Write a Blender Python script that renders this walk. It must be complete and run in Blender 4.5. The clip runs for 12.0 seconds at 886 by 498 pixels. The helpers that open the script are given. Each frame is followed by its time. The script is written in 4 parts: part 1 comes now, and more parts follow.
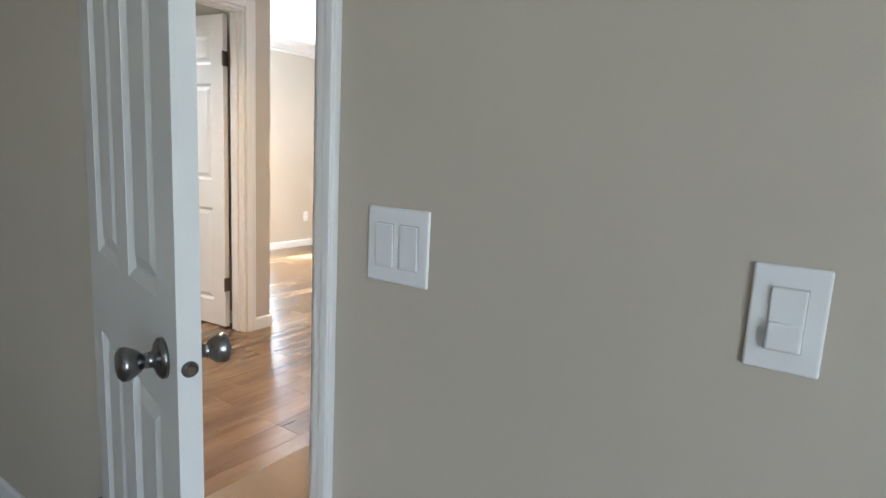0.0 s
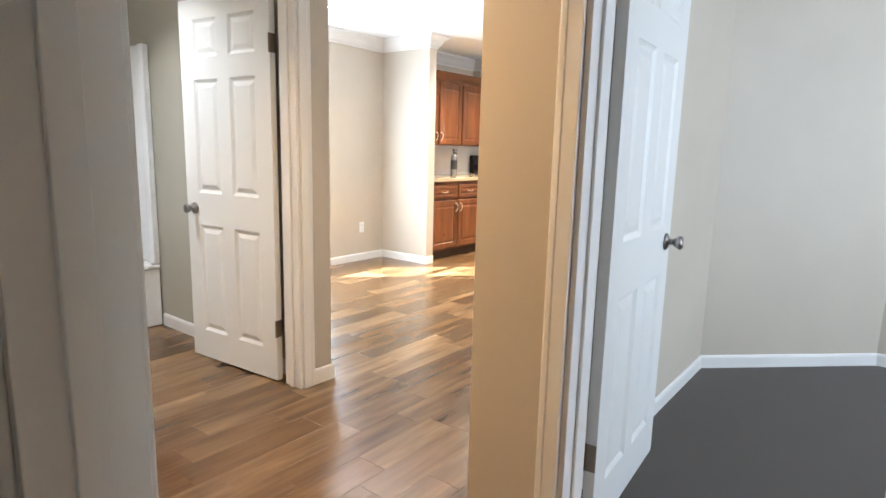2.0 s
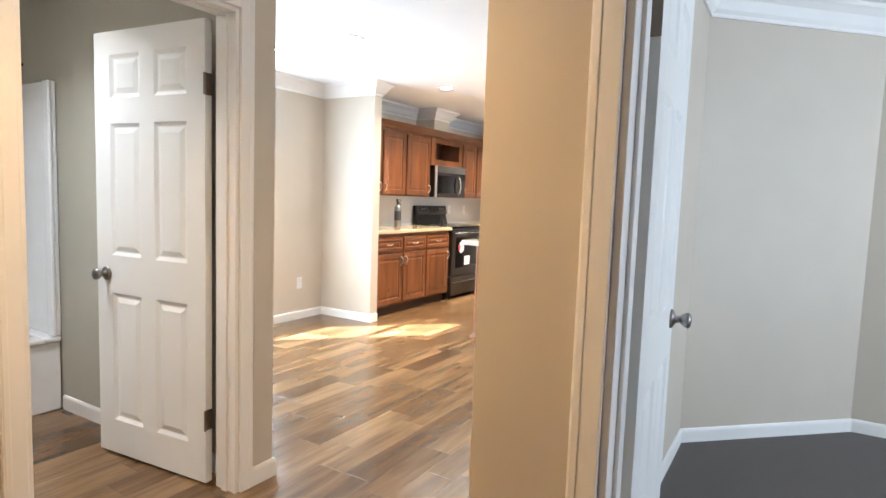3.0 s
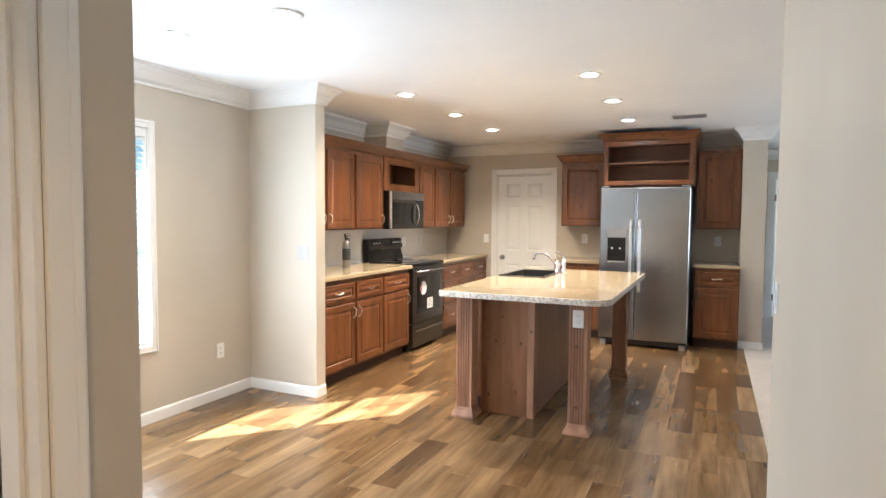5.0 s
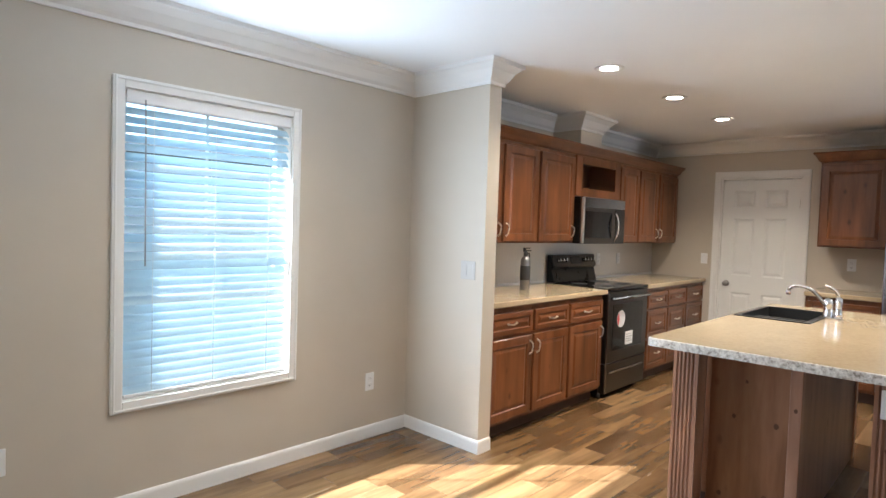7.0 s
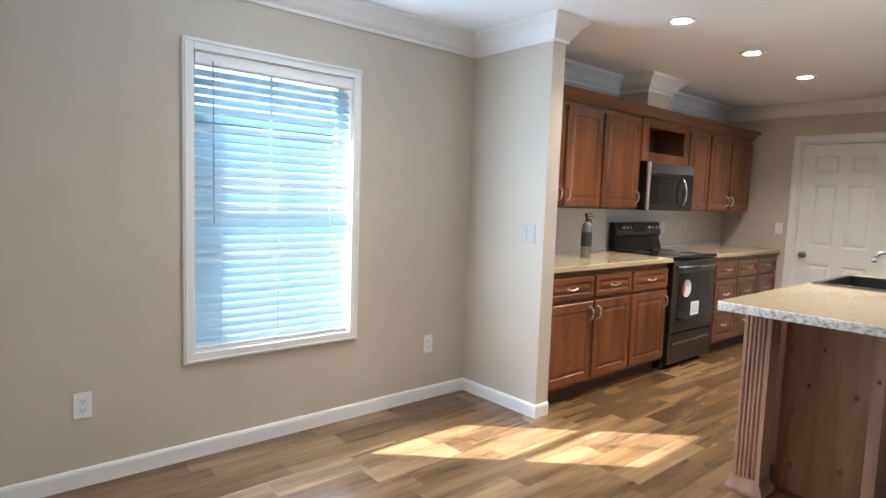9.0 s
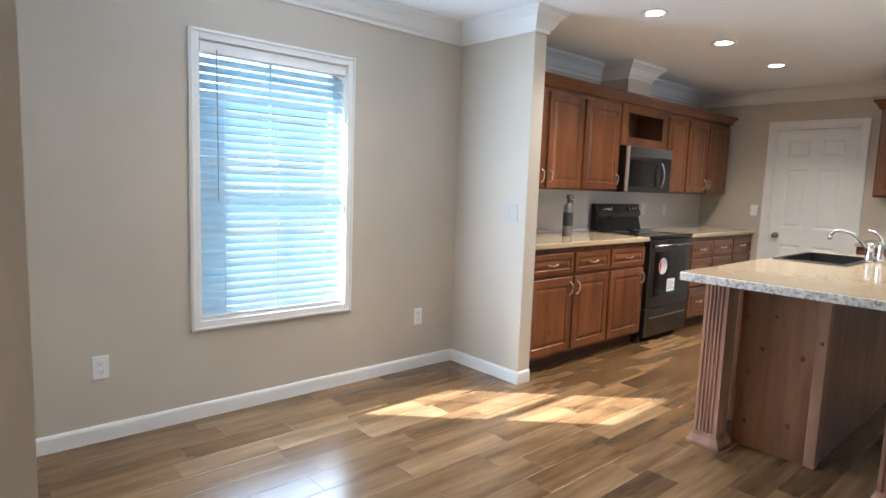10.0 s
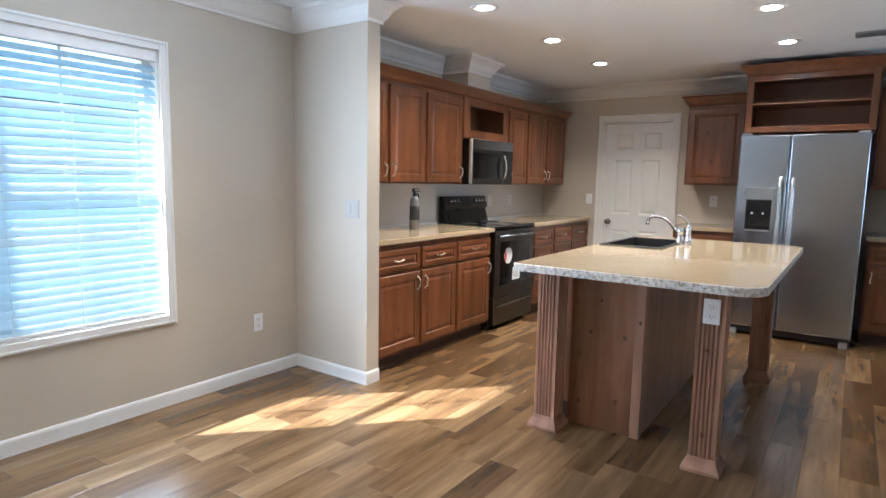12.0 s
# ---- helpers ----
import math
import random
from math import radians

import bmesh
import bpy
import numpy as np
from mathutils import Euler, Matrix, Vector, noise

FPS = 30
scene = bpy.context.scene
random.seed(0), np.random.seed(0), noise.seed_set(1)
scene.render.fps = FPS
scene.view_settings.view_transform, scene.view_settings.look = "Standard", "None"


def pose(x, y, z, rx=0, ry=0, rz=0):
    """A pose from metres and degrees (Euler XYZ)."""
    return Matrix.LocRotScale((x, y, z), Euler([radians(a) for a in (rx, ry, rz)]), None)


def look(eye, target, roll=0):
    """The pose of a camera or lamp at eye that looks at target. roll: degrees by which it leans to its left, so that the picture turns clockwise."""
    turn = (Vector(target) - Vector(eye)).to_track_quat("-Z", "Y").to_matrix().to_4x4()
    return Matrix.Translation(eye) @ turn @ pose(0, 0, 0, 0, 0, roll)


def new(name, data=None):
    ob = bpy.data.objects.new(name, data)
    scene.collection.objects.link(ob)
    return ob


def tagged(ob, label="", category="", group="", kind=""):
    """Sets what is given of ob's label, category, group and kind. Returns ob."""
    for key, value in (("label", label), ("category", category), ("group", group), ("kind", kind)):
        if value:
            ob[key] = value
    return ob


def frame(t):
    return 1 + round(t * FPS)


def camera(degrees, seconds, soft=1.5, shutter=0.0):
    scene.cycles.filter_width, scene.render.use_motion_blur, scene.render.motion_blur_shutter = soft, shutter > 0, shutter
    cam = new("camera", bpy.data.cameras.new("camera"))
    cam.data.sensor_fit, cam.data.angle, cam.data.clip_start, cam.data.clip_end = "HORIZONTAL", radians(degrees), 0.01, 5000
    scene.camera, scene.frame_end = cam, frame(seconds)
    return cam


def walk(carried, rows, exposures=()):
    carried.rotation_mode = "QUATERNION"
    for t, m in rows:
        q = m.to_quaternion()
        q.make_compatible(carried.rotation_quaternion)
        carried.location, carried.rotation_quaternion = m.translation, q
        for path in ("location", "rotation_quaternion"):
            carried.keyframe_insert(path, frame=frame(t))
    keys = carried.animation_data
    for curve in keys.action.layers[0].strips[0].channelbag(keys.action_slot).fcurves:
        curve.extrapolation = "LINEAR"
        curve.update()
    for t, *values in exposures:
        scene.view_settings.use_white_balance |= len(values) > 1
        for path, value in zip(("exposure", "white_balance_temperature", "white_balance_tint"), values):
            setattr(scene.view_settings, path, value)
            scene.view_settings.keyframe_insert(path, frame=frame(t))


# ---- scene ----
cam = camera(74.6, 12.0)
PATH = [
    (0, (5.429, -5.371, 1.222), (4.337, -3.726, 0.899), 2.9),
    (0.5, (5.173, -5.189, 1.242), (4.052, -3.563, 0.928), 2.9),
    (1, (4.937, -5.03, 1.256), (3.821, -3.402, 0.932), 3.1),
    (1.5, (4.8, -4.895, 1.268), (3.607, -3.328, 0.922), 2.3),
    (2, (4.66, -4.83, 1.25), (3.449, -3.274, 0.911), 1.4),
    (2.15, (4.607, -4.777, 1.258), (3.42, -3.196, 0.937), 1.3),
    (2.3, (4.538, -4.774, 1.27), (3.382, -3.169, 0.974), 1.2),
    (2.6, (4.419, -4.735, 1.296), (3.341, -3.067, 1.062), 1.5),
    (3, (4.312, -4.623, 1.306), (3.28, -2.919, 1.126), 2.0),
    (5, (3.446, -3.658, 1.408), (2.605, -1.846, 1.303), 0.4),
    (5.5, (3.227, -3.369, 1.388), (2.427, -1.538, 1.294), 0.5),
    (6, (3.041, -3.06, 1.387), (2.148, -1.274, 1.287), 0.9),
    (6.5, (2.967, -2.803, 1.401), (1.785, -1.192, 1.31), 1.5),
    (7, (2.933, -2.753, 1.414), (1.556, -1.305, 1.331), 1.9),
    (9, (2.916, -2.745, 1.343), (1.409, -1.442, 1.165), 2.0),
    (9.5, (2.996, -2.811, 1.333), (1.502, -1.495, 1.144), 2.0),
    (10, (3.118, -2.891, 1.317), (1.635, -1.569, 1.09), 2.1),
    (10.5, (3.163, -2.89, 1.318), (1.687, -1.565, 1.067), 2.0),
    (11, (3.176, -2.851, 1.318), (1.756, -1.467, 1.06), 1.9),
    (11.5, (3.171, -2.799, 1.326), (1.854, -1.314, 1.075), 1.6),
    (12, (3.154, -2.704, 1.333), (2.012, -1.08, 1.095), 1.1),
]
EXPOSURES = [(0, 4.1, 5850, 9), (0.5, 4.1, 5850, 9), (1.0, 4.05, 5950, 9), (1.5, 3.95, 6150, 9), (2.5, 4.0, 6050, 9), (3.0, 3.9, 6050, 9), (5.0, 3.47, 6150, 8),
             (5.5, 3.3, 6000, 8), (6.0, 3.1, 6000, 8), (6.5, 3.05, 5900, 8), (7.0, 2.88, 5850, 8), (9.0, 2.86, 5650, 8), (12.0, 2.9, 5400, 8)]
walk(cam, [(t, look(e, g, r)) for t, e, g, r in PATH], EXPOSURES)

# ---- world, sun, large lights ----
world = bpy.data.worlds.new("world")
scene.world = world
world.use_nodes = True
wn = world.node_tree
sky = wn.nodes.new("ShaderNodeTexSky")
sky.sky_type, sky.sun_disc = "NISHITA", False
sky.sun_elevation, sky.sun_rotation = radians(38), radians(222.8)
wn.links.new(sky.outputs[0], wn.nodes["Background"].inputs[0])
wn.nodes["Background"].inputs[1].default_value = 0.095


def lamp(name, kind, m, power, color=(1, 1, 1), size=0.1, size_y=None, spread=0):
    d = bpy.data.lights.new(name, kind)
    d.energy, d.color = power, color
    if kind == "AREA":
        d.size = size
        if size_y:
            d.shape, d.size_y = "RECTANGLE", size_y
        else:
            d.shape = "DISK"
    if spread:
        d.spread = radians(spread)
    if kind == "SUN":
        d.angle = radians(0.5)
    ob = new(name, d)
    ob.matrix_world = m
    return ob


SUN_DIR = Vector((0.68 * 0.788, 0.735 * 0.788, -0.616))
lamp("sun", "SUN", look((-6, -6, 6), Vector((-6, -6, 6)) + SUN_DIR), 5.0, (1.0, 0.97, 0.93))
DAY = (0.78, 0.89, 1.0)
# daylight fill in window openings (far room, start room, side bedroom, dining corner, living room), unseen guesses
# except dining
lamp("window_light", "AREA", look((8.1, 8.0, 1.3), (4, 8.0, 1.2)), 7, DAY, 1.18, 1.38)
lamp("window_light", "AREA", look((8.1, -6.9, 1.3), (4.6, -6.9, 1.2)), 2.8, (0.90, 0.95, 1.0), 1.38, 1.38)
lamp("window_light", "AREA", look((7.0, -1.9, 1.4), (4, -1.9, 1.2)), 5.0, (0.76, 0.87, 1.0), 1.38, 1.38)
lamp("window_light", "AREA", look((0.03, -1.385, 1.27), (2, -1.385, 1.27)), 7.0, (0.76, 0.88, 1.0), 0.84, 1.40)
# living room fill, turned upwards to brighten the ceiling
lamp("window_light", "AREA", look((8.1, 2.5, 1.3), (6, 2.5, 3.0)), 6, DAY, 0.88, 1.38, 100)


# ---- materials ----
def mat(name):
    m = bpy.data.materials.new(name)
    m.use_nodes = True
    return m, m.node_tree, m.node_tree.nodes["Principled BSDF"]


def nd(t, kind, **kw):
    n = t.nodes.new(kind)
    for k, v in kw.items():
        n.inputs[k.replace("_", " ")].default_value = v
    return n


def ramp(t, fac, stops):
    r = t.nodes.new("ShaderNodeValToRGB")
    els = r.color_ramp.elements
    while len(els) < len(stops):
        els.new(0.5)
    for e, (p, c) in zip(els, stops):
        e.position, e.color = p, (*c, 1)
    t.links.new(fac, r.inputs[0])
    return r.outputs[0]


def where(t, sx=1, sy=1, sz=1):
    g = t.nodes.new("ShaderNodeNewGeometry")
    m = t.nodes.new("ShaderNodeMapping")
    m.inputs["Scale"].default_value = (sx, sy, sz)
    t.links.new(g.outputs["Position"], m.inputs["Vector"])
    return m.outputs["Vector"]


def noise_tex(t, vec, scale, detail=3, rough=0.55):
    n = nd(t, "ShaderNodeTexNoise", Scale=scale, Detail=detail, Roughness=rough)
    t.links.new(vec, n.inputs["Vector"])
    return n.outputs["Fac"]


def bump(t, bsdf, height, strength, dist):
    b = nd(t, "ShaderNodeBump", Strength=strength, Distance=dist)
    t.links.new(height, b.inputs["Height"])
    t.links.new(b.outputs[0], bsdf.inputs["Normal"])


def mixc(t, fac, a, b, how="MIX"):
    m = t.nodes.new("ShaderNodeMix")
    m.data_type, m.blend_type = "RGBA", how
    for sock, v in ((m.inputs[0], fac), (m.inputs[6], a), (m.inputs[7], b)):
        if isinstance(v, (int, float)):
            sock.default_value = v
        elif isinstance(v, tuple):
            sock.default_value = (*v, 1)
        else:
            t.links.new(v, sock)
    return m.outputs[2]


def painted(name, color, rough=0.5, peel=0.12, vary=0.05):
    m, t, b = mat(name)
    v = where(t)
    big = noise_tex(t, v, 1.3, 3)
    lo = tuple(c * (1 - vary) for c in color)
    hi = tuple(min(1, c * (1 + vary)) for c in color)
    t.links.new(ramp(t, big, [(0.3, lo), (0.7, hi)]), b.inputs["Base Color"])
    b.inputs["Roughness"].default_value = rough
    fine = noise_tex(t, v, 160, 2)
    bump(t, b, fine, peel, 0.002)
    return m


def plain(name, color, rough=0.4, metal=0.0, coat=0.0, smudge=0.08, spec=0.5):
    m, t, b = mat(name)
    n = noise_tex(t, where(t), 9, 4)
    t.links.new(ramp(t, n, [(0.3, tuple(c * (1 - smudge) for c in color)), (0.7, tuple(min(1, c * (1 + smudge)) for c in color))]), b.inputs["Base Color"])
    r = t.nodes.new("ShaderNodeMapRange")
    r.inputs["To Min"].default_value, r.inputs["To Max"].default_value = rough * 0.85, min(1, rough * 1.2)
    t.links.new(n, r.inputs["Value"])
    t.links.new(r.outputs[0], b.inputs["Roughness"])
    b.inputs["Metallic"].default_value = metal
    b.inputs["Coat Weight"].default_value = coat
    b.inputs["Specular IOR Level"].default_value = spec
    return m


WALL = painted("wall_paint", (0.545, 0.485, 0.405), 0.55)
BATH_WALL = painted("bath_wall_paint", (0.43, 0.41, 0.34), 0.55)
CEIL = painted("ceiling_paint", (0.88, 0.89, 0.90), 0.8, 0.35, 0.02)
TRIM = painted("trim_paint", (0.80, 0.79, 0.77), 0.32, 0.04, 0.02)
DOORP = painted("door_paint", (0.79, 0.79, 0.77), 0.38, 0.10, 0.02)
SPLASH = painted("backsplash_board", (0.62, 0.60, 0.57), 0.35, 0.05, 0.03)
PLASTIC = plain("white_plastic", (0.80, 0.80, 0.80), 0.3, smudge=0.02)
TUB = plain("white_acrylic", (0.82, 0.83, 0.84), 0.16, smudge=0.02)
BLACK = plain("black_enamel", (0.006, 0.006, 0.006), 0.28, spec=0.3)
DARK = plain("dark_shadow_plastic", (0.03, 0.03, 0.032), 0.5)
BLACKGLASS = plain("black_glass", (0.005, 0.005, 0.006), 0.07, spec=0.4)
CHROME = plain("chrome", (0.82, 0.82, 0.84), 0.08, 1.0)
NICKEL = plain("satin_nickel", (0.24, 0.235, 0.23), 0.25, 1.0)
PULLM = plain("polished_nickel", (0.85, 0.80, 0.72), 0.28, 1.0)
PEWTER = plain("dark_pewter", (0.30, 0.28, 0.27), 0.30, 1.0)
BRONZE = plain("worn_hinge_metal", (0.24, 0.19, 0.15), 0.38, 1.0)
BRIGHTSTEEL = plain("bright_steel", (0.72, 0.72, 0.72), 0.35, 1.0)
DISPM = plain("grey_brushed_panel", (0.26, 0.265, 0.275), 0.4, 0.6)
SINKM = plain("dark_sink_composite", (0.02, 0.02, 0.021), 0.35)
# backdrop siding, darkened and blued so the blind's gaps don't wash out
SIDING = painted("grey_blue_siding", (0.30, 0.36, 0.44), 0.6)
EAVE = painted("eave_paint", (0.7, 0.7, 0.7), 0.6)
RED = plain("red_print", (0.55, 0.05, 0.05), 0.4)
GAPGREY = plain("groove_shade_grey", (0.55, 0.55, 0.56), 0.5)
GREY = plain("grey_plastic", (0.28, 0.28, 0.29), 0.4)
EXTM = plain("silver_grey_enamel", (0.24, 0.24, 0.245), 0.28, 0.7)
ALMOND = plain("almond_plastic", (0.50, 0.485, 0.46), 0.45, smudge=0.02)
BEIGEP = plain("beige_plastic", (0.66, 0.58, 0.50), 0.4)


def steel(name, color, rough):
    m, t, b = mat(name)
    n = noise_tex(t, where(t, 1.5, 1.5, 260), 1, 2)
    c = noise_tex(t, where(t), 1.7, 2)
    t.links.new(ramp(t, c, [(0.3, tuple(x * 0.9 for x in color)), (0.7, color)]), b.inputs["Base Color"])
    b.inputs["Metallic"].default_value = 1
    r = t.nodes.new("ShaderNodeMapRange")
    r.inputs["To Min"].default_value, r.inputs["To Max"].default_value = rough * 0.8, rough * 1.25
    t.links.new(n, r.inputs["Value"])
    t.links.new(r.outputs[0], b.inputs["Roughness"])
    bump(t, b, n, 0.05, 0.001)
    return m


STEEL = steel("brushed_steel", (0.41, 0.445, 0.50), 0.22)
DARKSTEEL = steel("dark_brushed_steel", (0.12, 0.115, 0.11), 0.30)


def wood(name, dark, mid, light, along="z", rough=0.33, knots=True):
    m, t, b = mat(name)
    s = {"z": (13, 13, 1.5), "y": (13, 1.5, 13), "x": (1.5, 13, 13)}[along]
    o = t.nodes.new("ShaderNodeObjectInfo")
    g = t.nodes.new("ShaderNodeNewGeometry")
    add = t.nodes.new("ShaderNodeVectorMath")
    add.operation = "MULTIPLY_ADD"
    t.links.new(o.outputs["Random"], add.inputs[0])
    add.inputs[1].default_value = (7, 11, 5)
    t.links.new(g.outputs["Position"], add.inputs[2])
    mp = t.nodes.new("ShaderNodeMapping")
    mp.inputs["Scale"].default_value = s
    t.links.new(add.outputs[0], mp.inputs["Vector"])
    fine = noise_tex(t, mp.outputs[0], 1.0, 5, 0.6)
    mp2 = t.nodes.new("ShaderNodeMapping")
    mp2.inputs["Scale"].default_value = tuple(4 if k > 2 else 1.1 for k in s)
    t.links.new(add.outputs[0], mp2.inputs["Vector"])
    big = noise_tex(t, mp2.outputs[0], 1.0, 3, 0.5)
    c1 = ramp(t, fine, [(0.28, dark), (0.5, mid), (0.75, light)])
    c2 = ramp(t, big, [(0.3, (0.62, 0.59, 0.56)), (0.5, (0.96, 0.95, 0.94)), (0.7, (1.18, 1.16, 1.12))])
    col = mixc(t, 1.0, c1, c2, "MULTIPLY")
    if knots:
        vo = nd(t, "ShaderNodeTexVoronoi", Scale=4.8, Randomness=1.0)
        mp3 = t.nodes.new("ShaderNodeMapping")
        mp3.inputs["Scale"].default_value = tuple(1.6 if k > 2 else 1.0 for k in s)
        t.links.new(add.outputs[0], mp3.inputs["Vector"])
        t.links.new(mp3.outputs[0], vo.inputs["Vector"])
        k = ramp(t, vo.outputs["Distance"], [(0.05, (0.25, 0.21, 0.19)), (0.10, (0.62, 0.56, 0.52)), (0.17, (1, 1, 1))])
        col = mixc(t, 0.75, col, k, "MULTIPLY")
    t.links.new(col, b.inputs["Base Color"])
    b.inputs["Roughness"].default_value = rough
    b.inputs["Coat Weight"].default_value = 0.06
    bump(t, b, fine, 0.05, 0.001)
    return m


CAB = wood("stained_maple", (0.090, 0.030, 0.011), (0.160, 0.056, 0.020), (0.225, 0.086, 0.033), "z")
CABX = wood("stained_maple_level", (0.090, 0.030, 0.011), (0.152, 0.053, 0.019), (0.212, 0.080, 0.031), "y", knots=False)
ISLS = wood("island_back_panel_maple", (0.135, 0.064, 0.037), (0.215, 0.110, 0.066), (0.285, 0.160, 0.100), "z", 0.4)
ISLW = wood("island_maple", (0.125, 0.050, 0.024), (0.215, 0.096, 0.047), (0.29, 0.145, 0.077), "z", 0.36)
KNOT = wood("wood_knot", (0.075, 0.028, 0.013), (0.11, 0.045, 0.022), (0.15, 0.066, 0.034), "z", 0.45, knots=False)
POSTW = wood("post_maple", (0.20, 0.098, 0.060), (0.33, 0.175, 0.112), (0.43, 0.245, 0.165), "z", 0.36, knots=False)
CABIN = plain("cabinet_inside", (0.19, 0.085, 0.042), 0.5)
# near-black brown: the shade under the cabinets is put into the colour
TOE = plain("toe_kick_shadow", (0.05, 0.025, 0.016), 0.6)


def plank_material():
    m, t, b = mat("vinyl_plank")
    o = t.nodes.new("ShaderNodeObjectInfo")
    g = t.nodes.new("ShaderNodeNewGeometry")
    add = t.nodes.new("ShaderNodeVectorMath")
    add.operation = "MULTIPLY_ADD"
    t.links.new(o.outputs["Random"], add.inputs[0])
    add.inputs[1].default_value = (13, 29, 3)
    t.links.new(g.outputs["Position"], add.inputs[2])

    def mapped(sx, sy):
        mp = t.nodes.new("ShaderNodeMapping")
        mp.inputs["Scale"].default_value = (sx, sy, 1)
        t.links.new(add.outputs[0], mp.inputs["Vector"])
        return mp.outputs[0]
    streak = noise_tex(t, mapped(15, 1.25), 1.0, 4, 0.55)
    cloud = noise_tex(t, mapped(6, 1.5), 1.0, 3, 0.55)
    fine = noise_tex(t, mapped(60, 4), 1.0, 3, 0.6)
    base = ramp(t, o.outputs["Random"], [(0.0, (0.102, 0.056, 0.025)), (0.25, (0.134, 0.077, 0.035)), (0.6, (0.163, 0.097, 0.046)), (0.85, (0.195, 0.120, 0.060)), (1.0, (0.235, 0.150, 0.080))])
    st = ramp(t, streak, [(0.28, (0.60, 0.55, 0.50)), (0.50, (0.98, 0.97, 0.95)), (0.74, (1.32, 1.31, 1.29))])
    cl = ramp(t, cloud, [(0.32, (0.70, 0.66, 0.61)), (0.5, (0.98, 0.98, 0.97)), (0.70, (1.26, 1.26, 1.25))])
    fn = ramp(t, fine, [(0.3, (0.90, 0.88, 0.86)), (0.7, (1.07, 1.07, 1.06))])
    col = mixc(t, 1.0, mixc(t, 1.0, base, st, "MULTIPLY"), cl, "MULTIPLY")
    col = mixc(t, 1.0, col, fn, "MULTIPLY")
    t.links.new(col, b.inputs["Base Color"])
    r = t.nodes.new("ShaderNodeMapRange")
    r.inputs["To Min"].default_value, r.inputs["To Max"].default_value = 0.20, 0.30
    t.links.new(streak, r.inputs["Value"])
    t.links.new(r.outputs[0], b.inputs["Roughness"])
    b.inputs["Specular IOR Level"].default_value = 0.6
    bump(t, b, fine, 0.04, 0.001)
    return m


PLANK = plank_material()


def carpet_material(name, color):
    m, t, b = mat(name)
    v = where(t)
    f = noise_tex(t, v, 220, 3, 0.7)
    c = noise_tex(t, v, 5, 3)
    col = mixc(t, 1.0, ramp(t, f, [(0.3, tuple(x * 0.75 for x in color)), (0.7, tuple(x * 1.15 for x in color))]), ramp(t, c, [(0.3, (0.9, 0.9, 0.9)), (0.7, (1.05, 1.05, 1.05))]), "MULTIPLY")
    t.links.new(col, b.inputs["Base Color"])
    b.inputs["Roughness"].default_value = 0.95
    b.inputs["Sheen Weight"].default_value = 0.2
    bump(t, b, f, 0.8, 0.006)
    return m


CARPET_L = carpet_material("carpet_beige", (0.57, 0.52, 0.48))
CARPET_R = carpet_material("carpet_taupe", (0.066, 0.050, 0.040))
CARPET_A = carpet_material("carpet_tan", (0.34, 0.285, 0.235))


def counter_material():
    m, t, b = mat("speckled_laminate")
    v = where(t)
    v1 = nd(t, "ShaderNodeTexVoronoi", Scale=95.0)
    t.links.new(v, v1.inputs["Vector"])
    n1 = noise_tex(t, v, 48, 4, 0.7)
    n2 = noise_tex(t, v, 7, 3)
    c = ramp(t, n1, [(0.30, (0.42, 0.325, 0.21)), (0.45, (0.45, 0.352, 0.23)), (0.6, (0.47, 0.37, 0.245)), (0.75, (0.49, 0.395, 0.27))])
    s = ramp(t, v1.outputs["Color"], [(0.12, (0.5, 0.45, 0.4)), (0.3, (1, 1, 1))])
    c = mixc(t, 0.16, c, s, "MULTIPLY")
    c = mixc(t, 1.0, c, ramp(t, n2, [(0.3, (0.97, 0.96, 0.95)), (0.7, (1.03, 1.03, 1.02))]), "MULTIPLY")
    t.links.new(c, b.inputs["Base Color"])
    b.inputs["Roughness"].default_value = 0.11
    return m


COUNTER = counter_material()


def edge_material():
    m, t, b = mat("speckled_edge")
    n1 = noise_tex(t, where(t), 60, 4, 0.75)
    c = ramp(t, n1, [(0.34, (0.20, 0.17, 0.14)), (0.46, (0.50, 0.46, 0.41)), (0.62, (0.74, 0.71, 0.66))])
    t.links.new(c, b.inputs["Base Color"])
    b.inputs["Roughness"].default_value = 0.3
    return m


CEDGE = edge_material()


def glow(name, color, strength):
    m, t, b = mat(name)
    b.inputs["Base Color"].default_value = (0.9, 0.9, 0.9, 1)
    b.inputs["Emission Color"].default_value = (*color, 1)
    b.inputs["Emission Strength"].default_value = strength
    return m


LAMPGLOW = glow("lamp_lens", (1.0, 0.93, 0.82), 14)


def glass_material():
    m, t, b = mat("clear_glass")
    b.inputs["Base Color"].default_value = (0.97, 0.99, 0.99, 1)
    b.inputs["Roughness"].default_value = 0.0
    b.inputs["IOR"].default_value = 1.05
    b.inputs["Transmission Weight"].default_value = 1.0
    return m


GLASS = glass_material()


def slat_material():
    m, t, b = mat("skylit_vinyl_slat")
    out = t.nodes["Material Output"]
    # white vinyl greyed and blued: the skylight's tint is put into both colours
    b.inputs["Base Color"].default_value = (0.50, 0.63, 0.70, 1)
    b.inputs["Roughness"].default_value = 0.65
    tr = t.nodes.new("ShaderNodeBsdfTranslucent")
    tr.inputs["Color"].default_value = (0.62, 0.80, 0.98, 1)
    mx = t.nodes.new("ShaderNodeMixShader")
    mx.inputs[0].default_value = 0.14
    t.links.new(b.outputs[0], mx.inputs[1])
    t.links.new(tr.outputs[0], mx.inputs[2])
    t.links.new(mx.outputs[0], out.inputs["Surface"])
    return m


